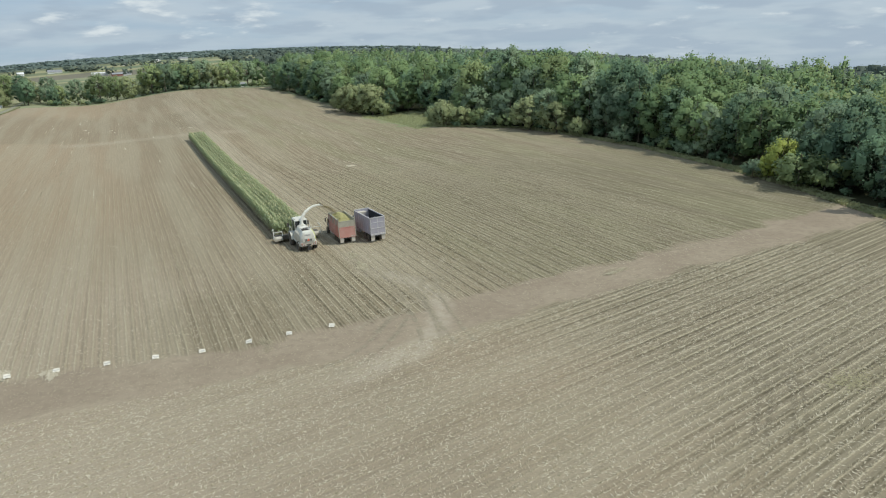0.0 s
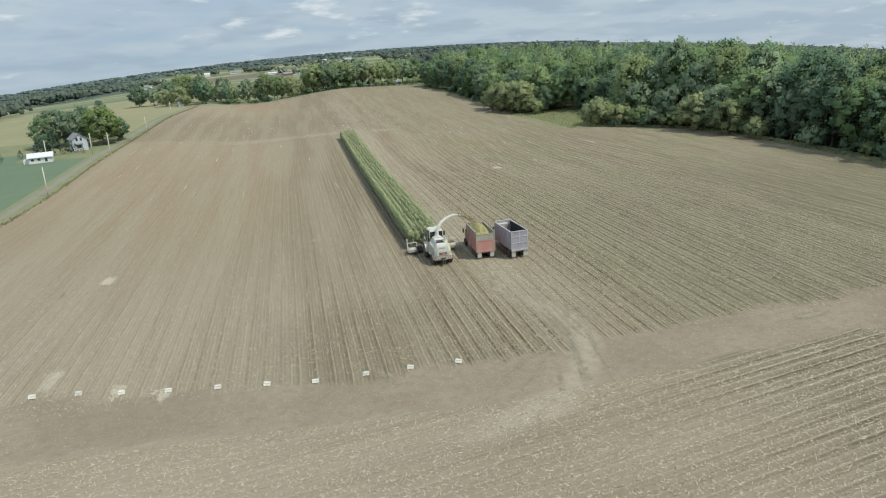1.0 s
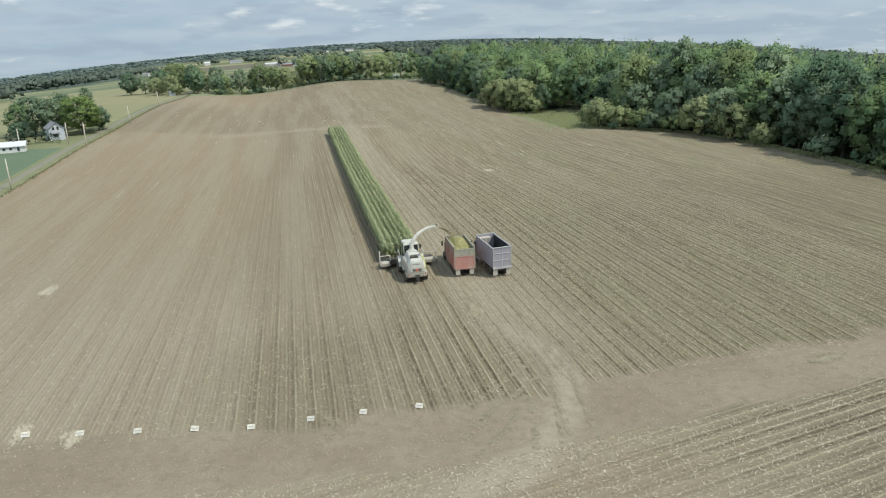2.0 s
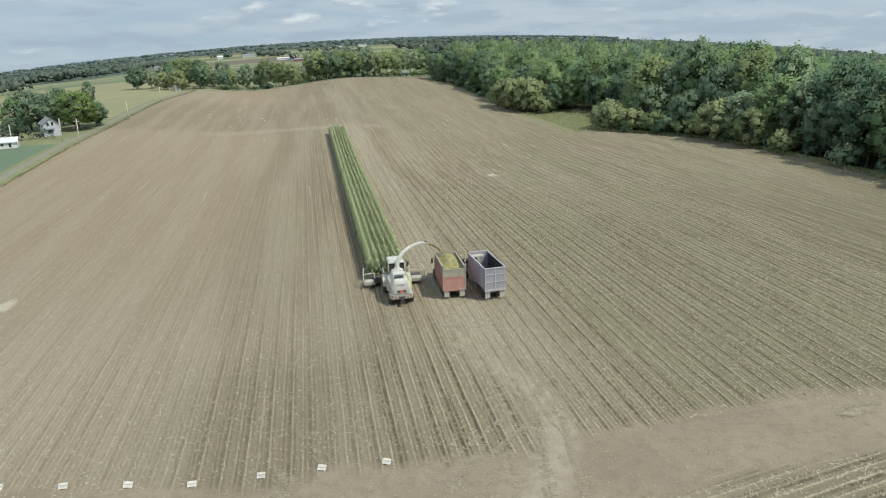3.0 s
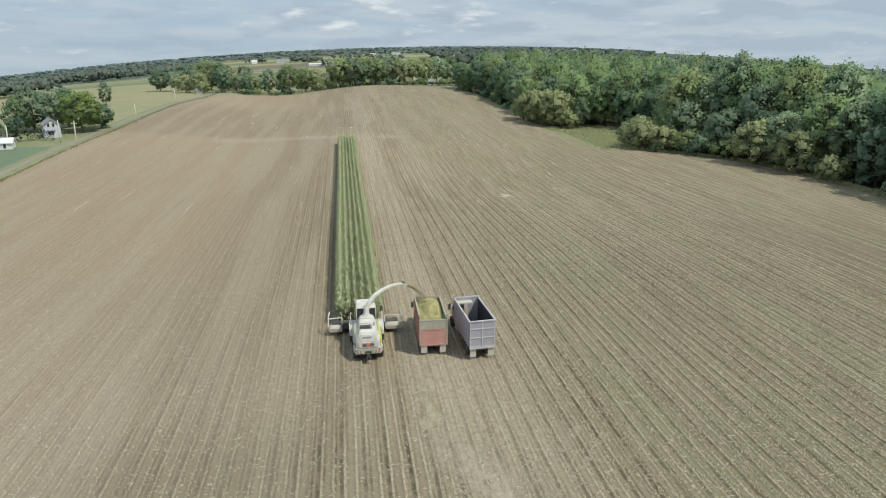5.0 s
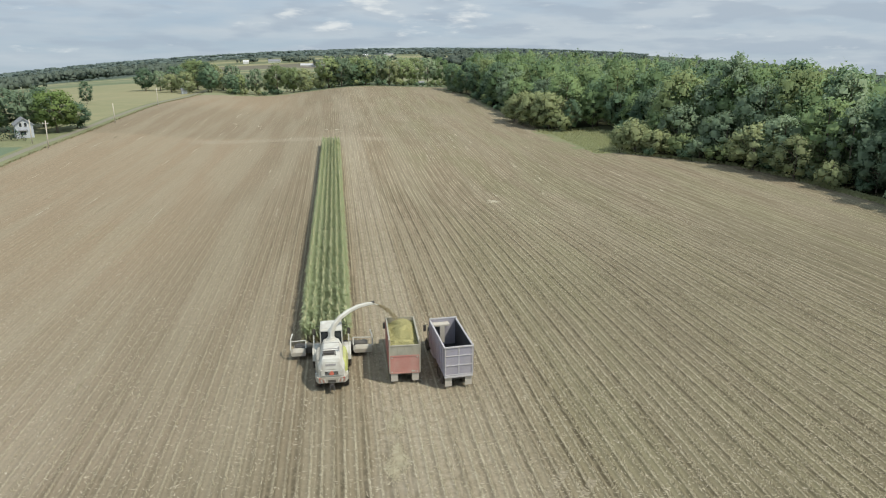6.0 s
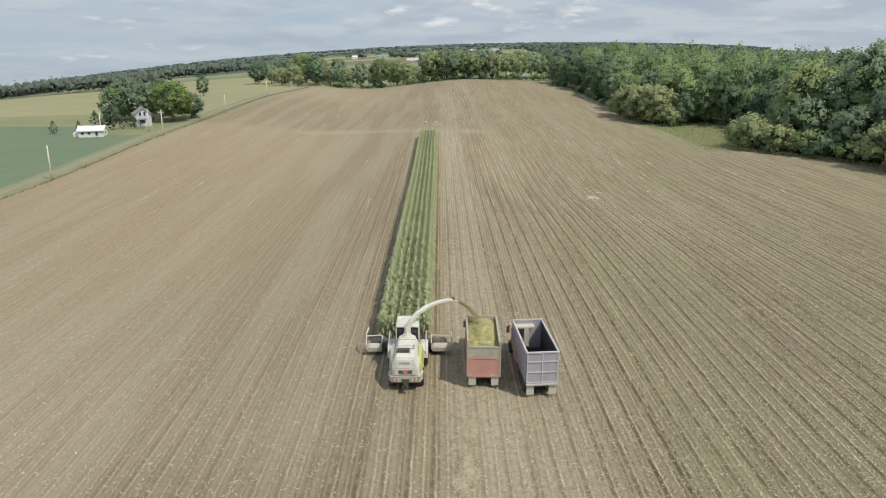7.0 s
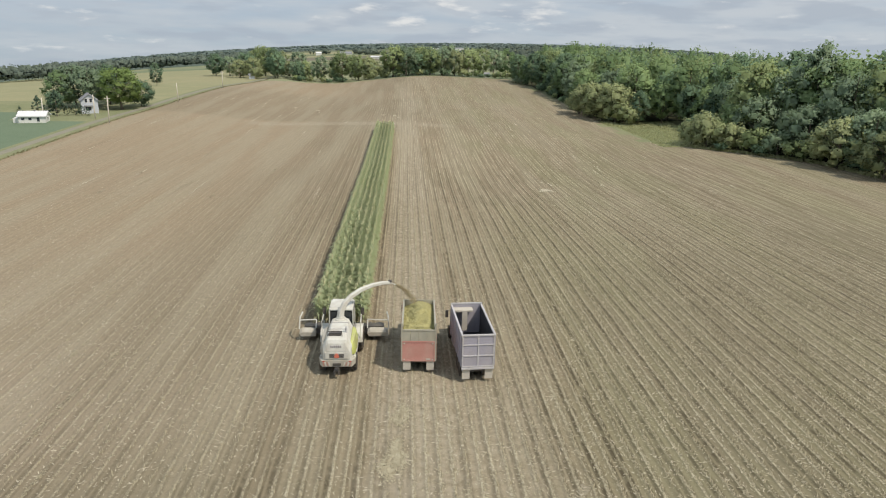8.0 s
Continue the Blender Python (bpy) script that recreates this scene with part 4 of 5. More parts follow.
M_WOODWHITE = worn("white_painted_boards", (0.78, 0.78, 0.75), (0.70, 0.70, 0.67), 1.0, 0.6)


def tufts(name, x, y, label, seed, size, mat):
    r = np.random.default_rng(seed)
    p = on_ground(x, y)
    p[:, 2] += size * 0.5
    d = r.normal(0, 1, (len(p), 3))
    d[:, 2] *= 0.3
    v, f = cards(p, d, r.uniform(size * 0.5, size, len(p)), r, 0.2, 0.7)
    return tagged(new(name, sheet(name, v, f, [mat])), label, "grass", kind="stuff")


yy = r3.uniform(20, 320, 2600)
tufts("verge_grass", -73.6 + r3.normal(0, 0.35, 2600), yy, "dry weeds along the ditch between field and road", 71, 0.22, M_WEED)
yy = r3.uniform(124, 186, 11000)
xx = np.array([max(88.0, edge_x(b)) for b in yy]) - r3.uniform(-3, 22, 11000)
tufts("clearing_grass", np.maximum(xx, 67.0 + r3.uniform(0, 3, 11000)), yy, "tall rough grass in a bay of the wood", 72, 0.26, M_MEADOW)
yy = r3.uniform(-60, 126, 5200)
xx = np.array([edge_x(b) for b in yy]) + r3.uniform(-1.2, 1.6, 5200)
tufts("wood_edge_weeds", xx, yy, "rough weeds along the wood's edge", 73, 0.5, M_MEADOW)


def utility_pole(x, y, tall, arm=True):
    ob = thing("utility_pole", pose(x, y, height(x, y), random.uniform(-1, 1), random.uniform(-1.5, 1.5), random.uniform(-4, 4)), "weathered grey wooden utility pole beside the road", "utility pole", "utility poles")
    part("pole", tube(bmesh.new(), [(0, 0, -0.3), (0, 0, tall * 0.5), (0.03, 0, tall)], [0.15, 0.135, 0.11], 10), M_POLE, ob, smooth=True)
    if arm:
        part("crossarm", boxes((-0.7, 0.7, -0.05, 0.05, tall - 0.75, tall - 0.62)), M_POLE, ob)
        for q in (-0.6, 0.0, 0.6):
            part("insulator", tube(bmesh.new(), [(q, 0, tall - 0.62), (q, 0, tall - 0.45)], 0.05, 6), M_WOODWHITE, ob)


for x, y, tall, arm in ((-73.9, 80.4, 6.6, False), (-72.5, 129, 6.8, True), (-79.4, 136.5, 6.2, False), (-91.0, 133.4, 5.5, False), (-72.0, 178, 6.0, False), (-72.6, 231, 6.6, True)):
    utility_pole(x, y, tall, arm)

# ---- buildings ----
M_SHINGLE = worn("grey_roof_shingles", (0.23, 0.24, 0.26), (0.29, 0.30, 0.32), 0.8, 0.8)
M_WHITEROOF = worn("pale_metal_roof", (0.75, 0.76, 0.77), (0.68, 0.69, 0.70), 0.5, 0.45)
M_SIDING = worn("pale_blue_grey_siding", (0.50, 0.54, 0.60), (0.57, 0.60, 0.65), 0.7, 0.7)
M_PANE = worn("dark_window_glass", (0.03, 0.04, 0.05), (0.05, 0.06, 0.08), 1.0, 0.15)
M_BARNRED = worn("weathered_red_boards", (0.26, 0.10, 0.08), (0.33, 0.15, 0.11), 0.6, 0.8)


def gable(bm, x0, x1, y0, y1, z, rise, thick=0.18, over=0.35):
    """Two roof slabs that meet on a ridge along x."""
    ym = (y0 + y1) / 2
    k = rise / (ym - y0)
    for ya, yb in ((y0 - over, ym), (y1 + over, ym)):
        za = z - over * k
        vs = [bm.verts.new(p) for p in ((x0 - over, ya, za), (x1 + over, ya, za), (x1 + over, yb, z + rise), (x0 - over, yb, z + rise),
                                        (x0 - over, ya, za + thick), (x1 + over, ya, za + thick), (x1 + over, yb, z + rise + thick), (x0 - over, yb, z + rise + thick))]
        for q in ((3, 2, 1, 0), (4, 5, 6, 7), (0, 1, 5, 4), (1, 2, 6, 5), (2, 3, 7, 6), (3, 0, 4, 7)):
            bm.faces.new([vs[i] for i in q])
    bmesh.ops.recalc_face_normals(bm, faces=bm.faces)
    return bm


def shell(bm, x0, x1, y0, y1, z1, rise):
    """Walls with gable ends on the x sides."""
    ym = (y0 + y1) / 2
    out = [(x0, y0, -0.5), (x0, y1, -0.5), (x0, y1, z1), (x0, ym, z1 + rise), (x0, y0, z1)]
    a = [bm.verts.new(p) for p in out]
    b = [bm.verts.new((x1, p[1], p[2])) for p in out]
    bm.faces.new(a)
    bm.faces.new(b[::-1])
    for i in range(5):
        bm.faces.new((a[i], b[i], b[(i + 1) % 5], a[(i + 1) % 5]))
    bmesh.ops.recalc_face_normals(bm, faces=bm.faces)
    return bm


def window(parent, x, y, z, wd, ht, facing):
    """A framed window on a wall; facing: 'y' looks to -y, 'x' to +x."""
    def slab(w0, h0, out, mat, name, owner):
        if facing == "y":
            return part(name, boxes((x - w0 / 2, x + w0 / 2, y - out, y + 0.05, z - h0 / 2, z + h0 / 2)), mat, owner)
        return part(name, boxes((x - 0.05, x + out, y - w0 / 2, y + w0 / 2, z - h0 / 2, z + h0 / 2)), mat, owner)
    fr = slab(wd + 0.2, ht + 0.2, 0.05, M_WOODWHITE, "window", parent)
    slab(wd, ht, 0.065, M_PANE, "pane", fr)


def building(name, x, y, turn, wd, dp, eave, rise, wall, roof, label, category, group="", openings=()):
    ob = thing(name, pose(x, y, height(x, y), 0, 0, turn), label, category, group)
    part("wall", shell(bmesh.new(), -wd / 2, wd / 2, -dp / 2, dp / 2, eave, rise), wall, ob)
    part("roof", gable(bmesh.new(), -wd / 2, wd / 2, -dp / 2, dp / 2, eave, rise), roof, ob)
    for face, u, z, ww, hh in openings:
        if face == "y":
            window(ob, u, -dp / 2, z, ww, hh, "y")
        else:
            window(ob, wd / 2, u, z, ww, hh, "x")
    return ob


cottage = building("cottage", -91.2, 129.5, 14, 6.0, 4.2, 1.6, 0.95, M_WOODWHITE, M_WHITEROOF, "low white cottage with a pale roof behind a green field", "house",
                   openings=(("y", -2.0, 0.95, 0.7, 0.6), ("y", -0.4, 0.95, 0.7, 0.6), ("y", 1.4, 0.8, 0.6, 1.0), ("x", 0, 0.9, 0.8, 0.6)))
part("annex", boxes((-4.4, -3.0, -1.5, 0.9, -0.5, 1.1, 0.04)), M_WOODWHITE, cottage)
part("chimney", boxes((0.2, 0.6, -0.2, 0.2, 2.2, 2.95, 0.02)), M_SHINGLE, cottage)
farmhouse = building("farmhouse", -87.0, 150, -62, 6.2, 4.2, 3.5, 1.6, M_SIDING, M_SHINGLE, "two-storey pale blue-grey farmhouse with gables under large trees", "house",
                     openings=(("x", -0.8, 3.5, 0.6, 1.0), ("x", 0.4, 3.5, 0.6, 1.0), ("x", -0.4, 1.3, 1.4, 1.0), ("y", -2, 1.4, 0.8, 1.1), ("y", 1.5, 1.4, 0.8, 1.1), ("y", -2, 2.8, 0.7, 0.8), ("y", 1.5, 2.8, 0.7, 0.8)))
part("bay_roof", boxes((3.05, 3.7, -1.5, 0.8, 2.0, 2.25, 0.02, (3.05, 3.2, -1.4, 0.7))), M_SHINGLE, farmhouse)
building("shed", -84, 326, 20, 2.6, 2.4, 1.9, 0.8, M_SIDING, M_SHINGLE, "small pale grey outbuilding among far trees", "shed")
building("shed", 44, 352, 0, 2.6, 2.4, 2.0, 0.7, M_WOODWHITE, M_SHINGLE, "small pale shed among the hedgerow trees", "shed")
for x, y, wd, dp, ev, rs, wall, roof, lab in (
        (-58, 1010, 22, 8, 2.6, 1.4, M_WOODWHITE, M_WHITEROOF, "long low white farm building far off"),
        (-33, 930, 16, 8, 2.6, 1.8, M_BARNRED, M_SHINGLE, "weathered red barn with a grey roof far off"),
        (-22, 905, 9, 7, 2.4, 1.4, M_WOODWHITE, M_SHINGLE, "small pale shed beside a red barn far off"),
        (-202, 1385, 11, 7, 4.5, 2.4, M_WOODWHITE, M_WHITEROOF, "white farmhouse far off on a rise"),
        (-146, 1385, 24, 9, 2.6, 3.4, M_WOODWHITE, M_SHINGLE, "pale barn with a grey roof far off"),
        (-236, 985, 9, 7, 3.4, 2.0, M_WOODWHITE, M_SHINGLE, "white house far off beyond the fields"),
        (42, 1590, 12, 8, 4.5, 2.0, M_WOODWHITE, M_WHITEROOF, "pale farm building near the skyline"),
        (-25, 1560, 10, 7, 3.5, 2.0, M_WOODWHITE, M_SHINGLE, "white farmhouse near the skyline"),
        (100, 1650, 22, 8, 3.5, 2.0, M_WOODWHITE, M_SHINGLE, "grey roofed farm building near the skyline")):
    building("barn", x, y, random.uniform(-15, 15), wd, dp, ev, rs, wall, roof, lab, "barn", "far farm buildings")

# ---- machines ----
DUST = (0.36, 0.31, 0.23)
M_WHITE = worn("off_white_machine_paint", (0.68, 0.69, 0.64), (0.60, 0.60, 0.55), 1.6, 0.55, dirt=(0.42, 0.37, 0.29), grime=0.42)
M_SHIELD = worn("dusty_pale_shield_and_shaded_side_paint", (0.50, 0.48, 0.42), (0.43, 0.41, 0.35), 2.0, 0.65, dirt=DUST, grime=0.55)
M_LIME = worn("lime_green_machine_paint", (0.52, 0.58, 0.17), (0.47, 0.52, 0.16), 1.2, 0.55, dirt=DUST, grime=0.5)
M_DARK = worn("dark_grey_steel", (0.045, 0.045, 0.045), (0.075, 0.07, 0.065), 1.5, 0.6, dirt=DUST, grime=0.25)
M_TYRE = worn("dusty_black_rubber", (0.030, 0.029, 0.028), (0.055, 0.05, 0.045), 2.0, 0.9, dirt=(0.26, 0.21, 0.15), grime=0.55)
M_GLASS = worn("tinted_cab_glass", (0.030, 0.036, 0.040), (0.045, 0.05, 0.055), 1.0, 0.12)
M_RED = worn("faded_red_truck_paint", (0.50, 0.215, 0.185), (0.56, 0.27, 0.235), 0.9, 0.65, dirt=(0.46, 0.38, 0.31), grime=0.45)
M_BOARD = worn("grey_weathered_boards", (0.36, 0.36, 0.30), (0.44, 0.42, 0.34), 1.5, 0.8, dirt=DUST, grime=0.35)
M_VIOLET = worn("faded_violet_grey_paint", (0.335, 0.33, 0.395), (0.385, 0.375, 0.44), 0.8, 0.65, dirt=(0.44, 0.40, 0.35), grime=0.35)
M_RIB = worn("pale_grey_galvanised_ribs", (0.50, 0.50, 0.53), (0.58, 0.57, 0.58), 1.0, 0.5, dirt=DUST, grime=0.25)
M_BOXDARK = worn("black_box_inside", (0.030, 0.031, 0.036), (0.055, 0.055, 0.06), 0.8, 0.7)
M_FLAP = worn("dusty_pale_mudflap", (0.50, 0.47, 0.41), (0.56, 0.52, 0.45), 1.5, 0.85)
M_LAMP = worn("red_lamp_glass", (0.55, 0.03, 0.02), (0.60, 0.06, 0.03), 1.0, 0.3)
M_SIGN = worn("orange_red_reflector", (0.72, 0.16, 0.10), (0.68, 0.20, 0.14), 1.0, 0.5, dirt=DUST, grime=0.3)
M_STRIPE = worn("dusty_red_stripe", (0.50, 0.22, 0.18), (0.46, 0.26, 0.22), 2.0, 0.6, dirt=DUST, grime=0.3)
M_STREAM = worn("flying_chaff", (0.40, 0.33, 0.20), (0.36, 0.31, 0.18), 3.0, 0.9)
M_BAR = worn("grey_lettering", (0.33, 0.32, 0.32), (0.40, 0.38, 0.38), 1.0, 0.5)
M_HAUL = worn("chopped_maize", (0.37, 0.345, 0.150), (0.44, 0.41, 0.195), 4.0, 0.9, bump=0.05)
M_CHOP = worn("chopped_maize_bits", (0.44, 0.41, 0.20), (0.40, 0.375, 0.175), 3.0, 0.9)
M_CAB = worn("dark_blue_cab_paint", (0.06, 0.065, 0.085), (0.08, 0.085, 0.10), 1.0, 0.4, dirt=DUST, grime=0.25)


def wheel(parent, x, y, r, wd, rim, name="wheel"):
    """Tyre with lugs, and a dished rim; the axle along x."""
    bm = lathe(bmesh.new(), (x, y, r), [(-wd / 2, r * 0.55), (-wd / 2, r * 0.86), (-wd * 0.36, r * 0.97), (wd * 0.36, r * 0.97), (wd / 2, r * 0.86), (wd / 2, r * 0.55)], 28)
    lugs = 18
    for i in range(lugs):
        q = 2 * math.pi * i / lugs
        for s in (-1, 1):
            lug = bmesh.new()
            box(lug, 0.02 * s if s > 0 else -wd * 0.46, wd * 0.46 if s > 0 else -0.02, -0.03, 0.03, 0, 0.045)
            lug.transform(Matrix.Translation((x, y, r)) @ Matrix.Rotation(q + 0.09 * s, 4, "X") @ Matrix.Translation((0, 0, r * 0.955)))
            tmp = mesh_of("lug", lug)
            bm.from_mesh(tmp)
            bpy.data.meshes.remove(tmp)
    ob = part(name, bm, M_TYRE, parent)
    part("rim", lathe(bmesh.new(), (x, y, r), [(-wd * 0.42, r * 0.3), (-wd * 0.42, r * 0.56), (wd * 0.42, r * 0.56), (wd * 0.42, r * 0.3)], 24), rim, ob)
    return ob


def loft(bm, rings):
    """Closed rings of equal count, skinned and capped."""
    rs = [[bm.verts.new(p) for p in ring] for ring in rings]
    m = len(rs[0])
    for lo, hi in zip(rs, rs[1:]):
        for j in range(m):
            bm.faces.new((lo[j], lo[(j + 1) % m], hi[(j + 1) % m], hi[j]))
    bm.faces.new(rs[0][::-1])
    bm.faces.new(rs[-1])
    bmesh.ops.recalc_face_normals(bm, faces=bm.faces)
    return bm


# forage harvester: origin on the ground under its tail, +y ahead
harv = thing("forage_harvester", pose(-0.12, 0.0, 0, 0, 0, 1.1), "white and lime green self-propelled forage harvester cutting maize", "harvester")
part("chassis", boxes((-0.75, 0.75, 0.5, 6.2, 0.75, 1.35, 0.05)), M_DARK, harv)
# tail hood: narrowing upwards, rounded at the back
def hood_ring(y, wb, wt, zb, zt):
    return [(-wb, y, zb), (wb, y, zb), (wb * 0.98, y, zb + (zt - zb) * 0.55), (wt, y, zt - 0.08), (wt - 0.12, y, zt), (-wt + 0.12, y, zt), (-wt, y, zt - 0.08), (-wb * 0.98, y, zb + (zt - zb) * 0.55)]
part("engine_hood", loft(bmesh.new(), [hood_ring(0.12, 0.96, 0.72, 1.30, 2.36), hood_ring(0.30, 1.04, 0.74, 1.25, 2.80), hood_ring(0.75, 1.10, 0.70, 1.2, 2.98), hood_ring(2.2, 1.12, 0.68, 1.2, 3.06), hood_ring(3.55, 1.02, 0.64, 1.2, 3.08)]), M_WHITE, harv, smooth=False)
tail = part("tail_panel", boxes((-0.74, 0.74, 0.05, 0.16, 1.95, 2.62, 0.03, (-0.64, 0.64, 0.16, 0.24))), M_WHITE, harv)
for x0, wd in ((-0.46, 0.11), (-0.32, 0.06), (-0.22, 0.12), (-0.07, 0.12), (0.08, 0.12), (0.23, 0.11)):
    part("lettering", boxes((x0, x0 + wd, 0.075, 0.11, 2.28, 2.43, 0.0, (x0, x0 + wd, 0.095, 0.13))), M_BAR, tail, "plain grey lettering bars")
part("lower_panel", boxes((-0.84, 0.84, 0.02, 0.14, 1.42, 1.93, 0.03)), M_WHITE, harv)
for z in (1.52, 1.60, 1.68, 1.76):
    part("grille_slat", boxes((-0.52, -0.14, 0.0, 0.03, z, z + 0.045), (0.14, 0.52, 0.0, 0.03, z, z + 0.045)), M_DARK, harv)
bm = bmesh.new()
vs = [bm.verts.new((math.cos(q) * 0.2, -0.03, 1.66 + math.sin(q) * 0.2)) for q in (math.pi / 2 + 2 * math.pi * (i + s * 0.16) / 3 for i in range(3) for s in (-1, 1))]
bmesh.ops.extrude_face_region(bm, geom=[bm.faces.new(vs)])
bmesh.ops.translate(bm, verts=bm.verts[-6:], vec=(0, 0.04, 0))
bmesh.ops.recalc_face_normals(bm, faces=bm.faces)
part("warning_triangle", bm, M_SIGN, harv, "orange-red slow vehicle emblem")
# bumper with warning stripes
part("rear_bumper", loft(bmesh.new(), [[(x * 1.02, y0, z0) for x, y0, z0 in ring] for ring in (
    [(-1.28, 0.55, 0.80), (-1.05, 0.02, 0.80), (1.05, 0.02, 0.80), (1.28, 0.55, 0.80), (1.2, 0.9, 0.80), (-1.2, 0.9, 0.80)],
    [(-1.30, 0.55, 1.28), (-1.07, 0.0, 1.28), (1.07, 0.0, 1.28), (1.30, 0.55, 1.28), (1.2, 0.9, 1.28), (-1.2, 0.9, 1.28)])]), M_SHIELD, harv)
for s in (-1, 1):
    for i in range(4):
        a = 0.50 + i * 0.14
        part("warning_stripe", boxes((s * a - 0.04, s * a + 0.04, -0.022, 0.03, 0.88, 1.16, 0.0, (s * a - 0.04 + s * 0.07, s * a + 0.04 + s * 0.07, -0.022, 0.03))), M_STRIPE if i % 2 else M_WHITE, harv)
    part("tail_lamp", boxes((s * 0.95 - 0.08, s * 0.95 + 0.08, -0.02, 0.06, 1.20, 1.27, 0.01)), M_LAMP, harv)
part("plate_panel", boxes((-0.3, 0.3, -0.025, 0.03, 0.86, 1.08, 0.01)), M_DARK, harv)
hitch = part("tow_hitch", boxes((-0.16, 0.16, -0.30, 0.6, 0.52, 0.76, 0.03)), M_DARK, harv)
part("hitch_jaw", boxes((-0.22, -0.08, -0.46, -0.2, 0.34, 0.66, 0.02), (0.08, 0.22, -0.46, -0.2, 0.34, 0.66, 0.02)), M_DARK, hitch)
# bulging side covers
for s in (-1, 1):
    rings = []
    for y0, out, zb, zt in ((0.55, 1.12, 1.45, 2.25), (0.9, 1.26, 1.30, 2.50), (2.0, 1.34, 1.28, 2.60), (3.1, 1.30, 1.32, 2.58), (3.5, 1.14, 1.45, 2.45)):
        rings.append([(s * 1.0, y0, zb), (s * out, y0, zb + 0.12), (s * out, y0, (zb + zt) / 2), (s * (out - 0.12), y0, zt - 0.12), (s * 0.95, y0, zt)])
    # the left cover's shade is put into its paint: grey-white, not lime
    part("side_cover", loft(bmesh.new(), rings), M_LIME if s > 0 else M_SHIELD, harv, "lime green side cover" if s > 0 else "dusty grey-white side cover, its shade painted in")
    part("side_skirt", boxes((s * 1.2 - 0.12, s * 1.2 + 0.12, 0.75, 3.3, 1.0, 1.30, 0.04)), M_WHITE, harv)
part("air_intake", boxes((-0.62, 0.30, 0.62, 1.15, 2.95, 3.14, 0.03)), M_DARK, harv, "dark air intake grille")
part("intake_rail", tube(bmesh.new(), [(-0.66, 0.58, 2.95), (-0.66, 0.58, 3.32), (0.36, 0.58, 3.34), (0.36, 0.58, 2.95)], 0.03, 6), M_DARK, harv)
part("exhaust_pipe", tube(bmesh.new(), [(0.62, 1.2, 2.9), (0.62, 1.2, 3.35), (0.62, 1.08, 3.45)], [0.08, 0.08, 0.07], 10), M_RIB, harv)
for y0, z1 in ((1.60, 3.075), (2.70, 3.10)):
    part("deck_seam", boxes((-0.66, 0.66, y0, y0 + 0.04, 3.0, z1)), M_BAR, harv)
# cab
cabin = part("cab_glass", boxes((-0.92, 0.92, 3.75, 5.55, 1.75, 3.62, 0.10, (-0.86, 0.86, 3.85, 5.62))), M_GLASS, harv, "tinted dark cab glass")
for x0 in (-0.93, 0.85):
    for y0 in (3.78, 5.45):
        part("cab_pillar", boxes((x0, x0 + 0.09, y0, y0 + 0.10, 1.75, 3.66, 0.02)), M_WHITE, cabin)
part("cab_roof", boxes((-0.95, 0.95, 3.70, 5.85, 3.62, 3.86, 0.08, (-0.86, 0.86, 3.85, 5.7))), M_WHITE, harv)
part("cab_floor", boxes((-0.98, 0.98, 3.6, 5.7, 1.45, 1.80, 0.05)), M_WHITE, harv)
for s in (-1, 1):
    part("mirror_arm", tube(bmesh.new(), [(s * 0.9, 5.5, 3.4), (s * 1.35, 5.75, 3.35), (s * 1.48, 5.75, 2.5)], 0.025, 6), M_DARK, harv)
    part("mirror", boxes((s * 1.5 - 0.14, s * 1.5 + 0.14, 5.70, 5.80, 2.45, 3.05, 0.03)), M_DARK, harv)
    part("handrail", tube(bmesh.new(), [(s * 1.45, 3.65, 1.5), (s * 1.47, 3.65, 2.75), (s * 1.47, 4.9, 2.85), (s * 1.45, 4.95, 1.5)], 0.035, 6), M_WHITE, harv)
    part("fender", loft(bmesh.new(), [[(s * 0.95, 4.7 + 1.1 * math.cos(q), 1.05 + 1.02 * math.sin(q)), (s * 1.62, 4.7 + 1.1 * math.cos(q), 1.05 + 1.02 * math.sin(q)),
                                      (s * 1.62, 4.7 + 1.04 * math.cos(q), 1.05 + 0.96 * math.sin(q)), (s * 0.95, 4.7 + 1.04 * math.cos(q), 1.05 + 0.96 * math.sin(q))] for q in (math.pi * i / 8 for i in range(9))]), M_WHITE, harv)
    wheel(harv, s * 1.28, 4.7, 0.98, 0.70, M_LIME)
    wheel(harv, s * 1.12, 1.25, 0.66, 0.50, M_LIME)
# discharge spout: turret, arched box section, deflector
tur = part("spout_turret", lathe(bmesh.new(), (0, 0, 0), [(2.95, 0.44), (3.12, 0.44), (3.18, 0.34), (3.3, 0.30)], 20), M_WHITE, harv)
tur.matrix_basis = Matrix.Translation((0.0, 3.42, 0)) @ Matrix.Rotation(radians(-90), 4, "Y")
way_out = Vector((0.80, 0.60, 0)).normalized()
side = Vector((way_out.y, -way_out.x, 0))
arc = ((0.0, 3.15, 0.21, 0.24), (0.05, 3.7, 0.20, 0.22), (0.38, 4.25, 0.175, 0.19), (1.0, 4.72, 0.155, 0.17), (1.9, 5.04, 0.14, 0.155), (2.9, 5.18, 0.13, 0.14), (3.9, 5.15, 0.12, 0.125), (4.6, 5.02, 0.115, 0.11))
rings = []
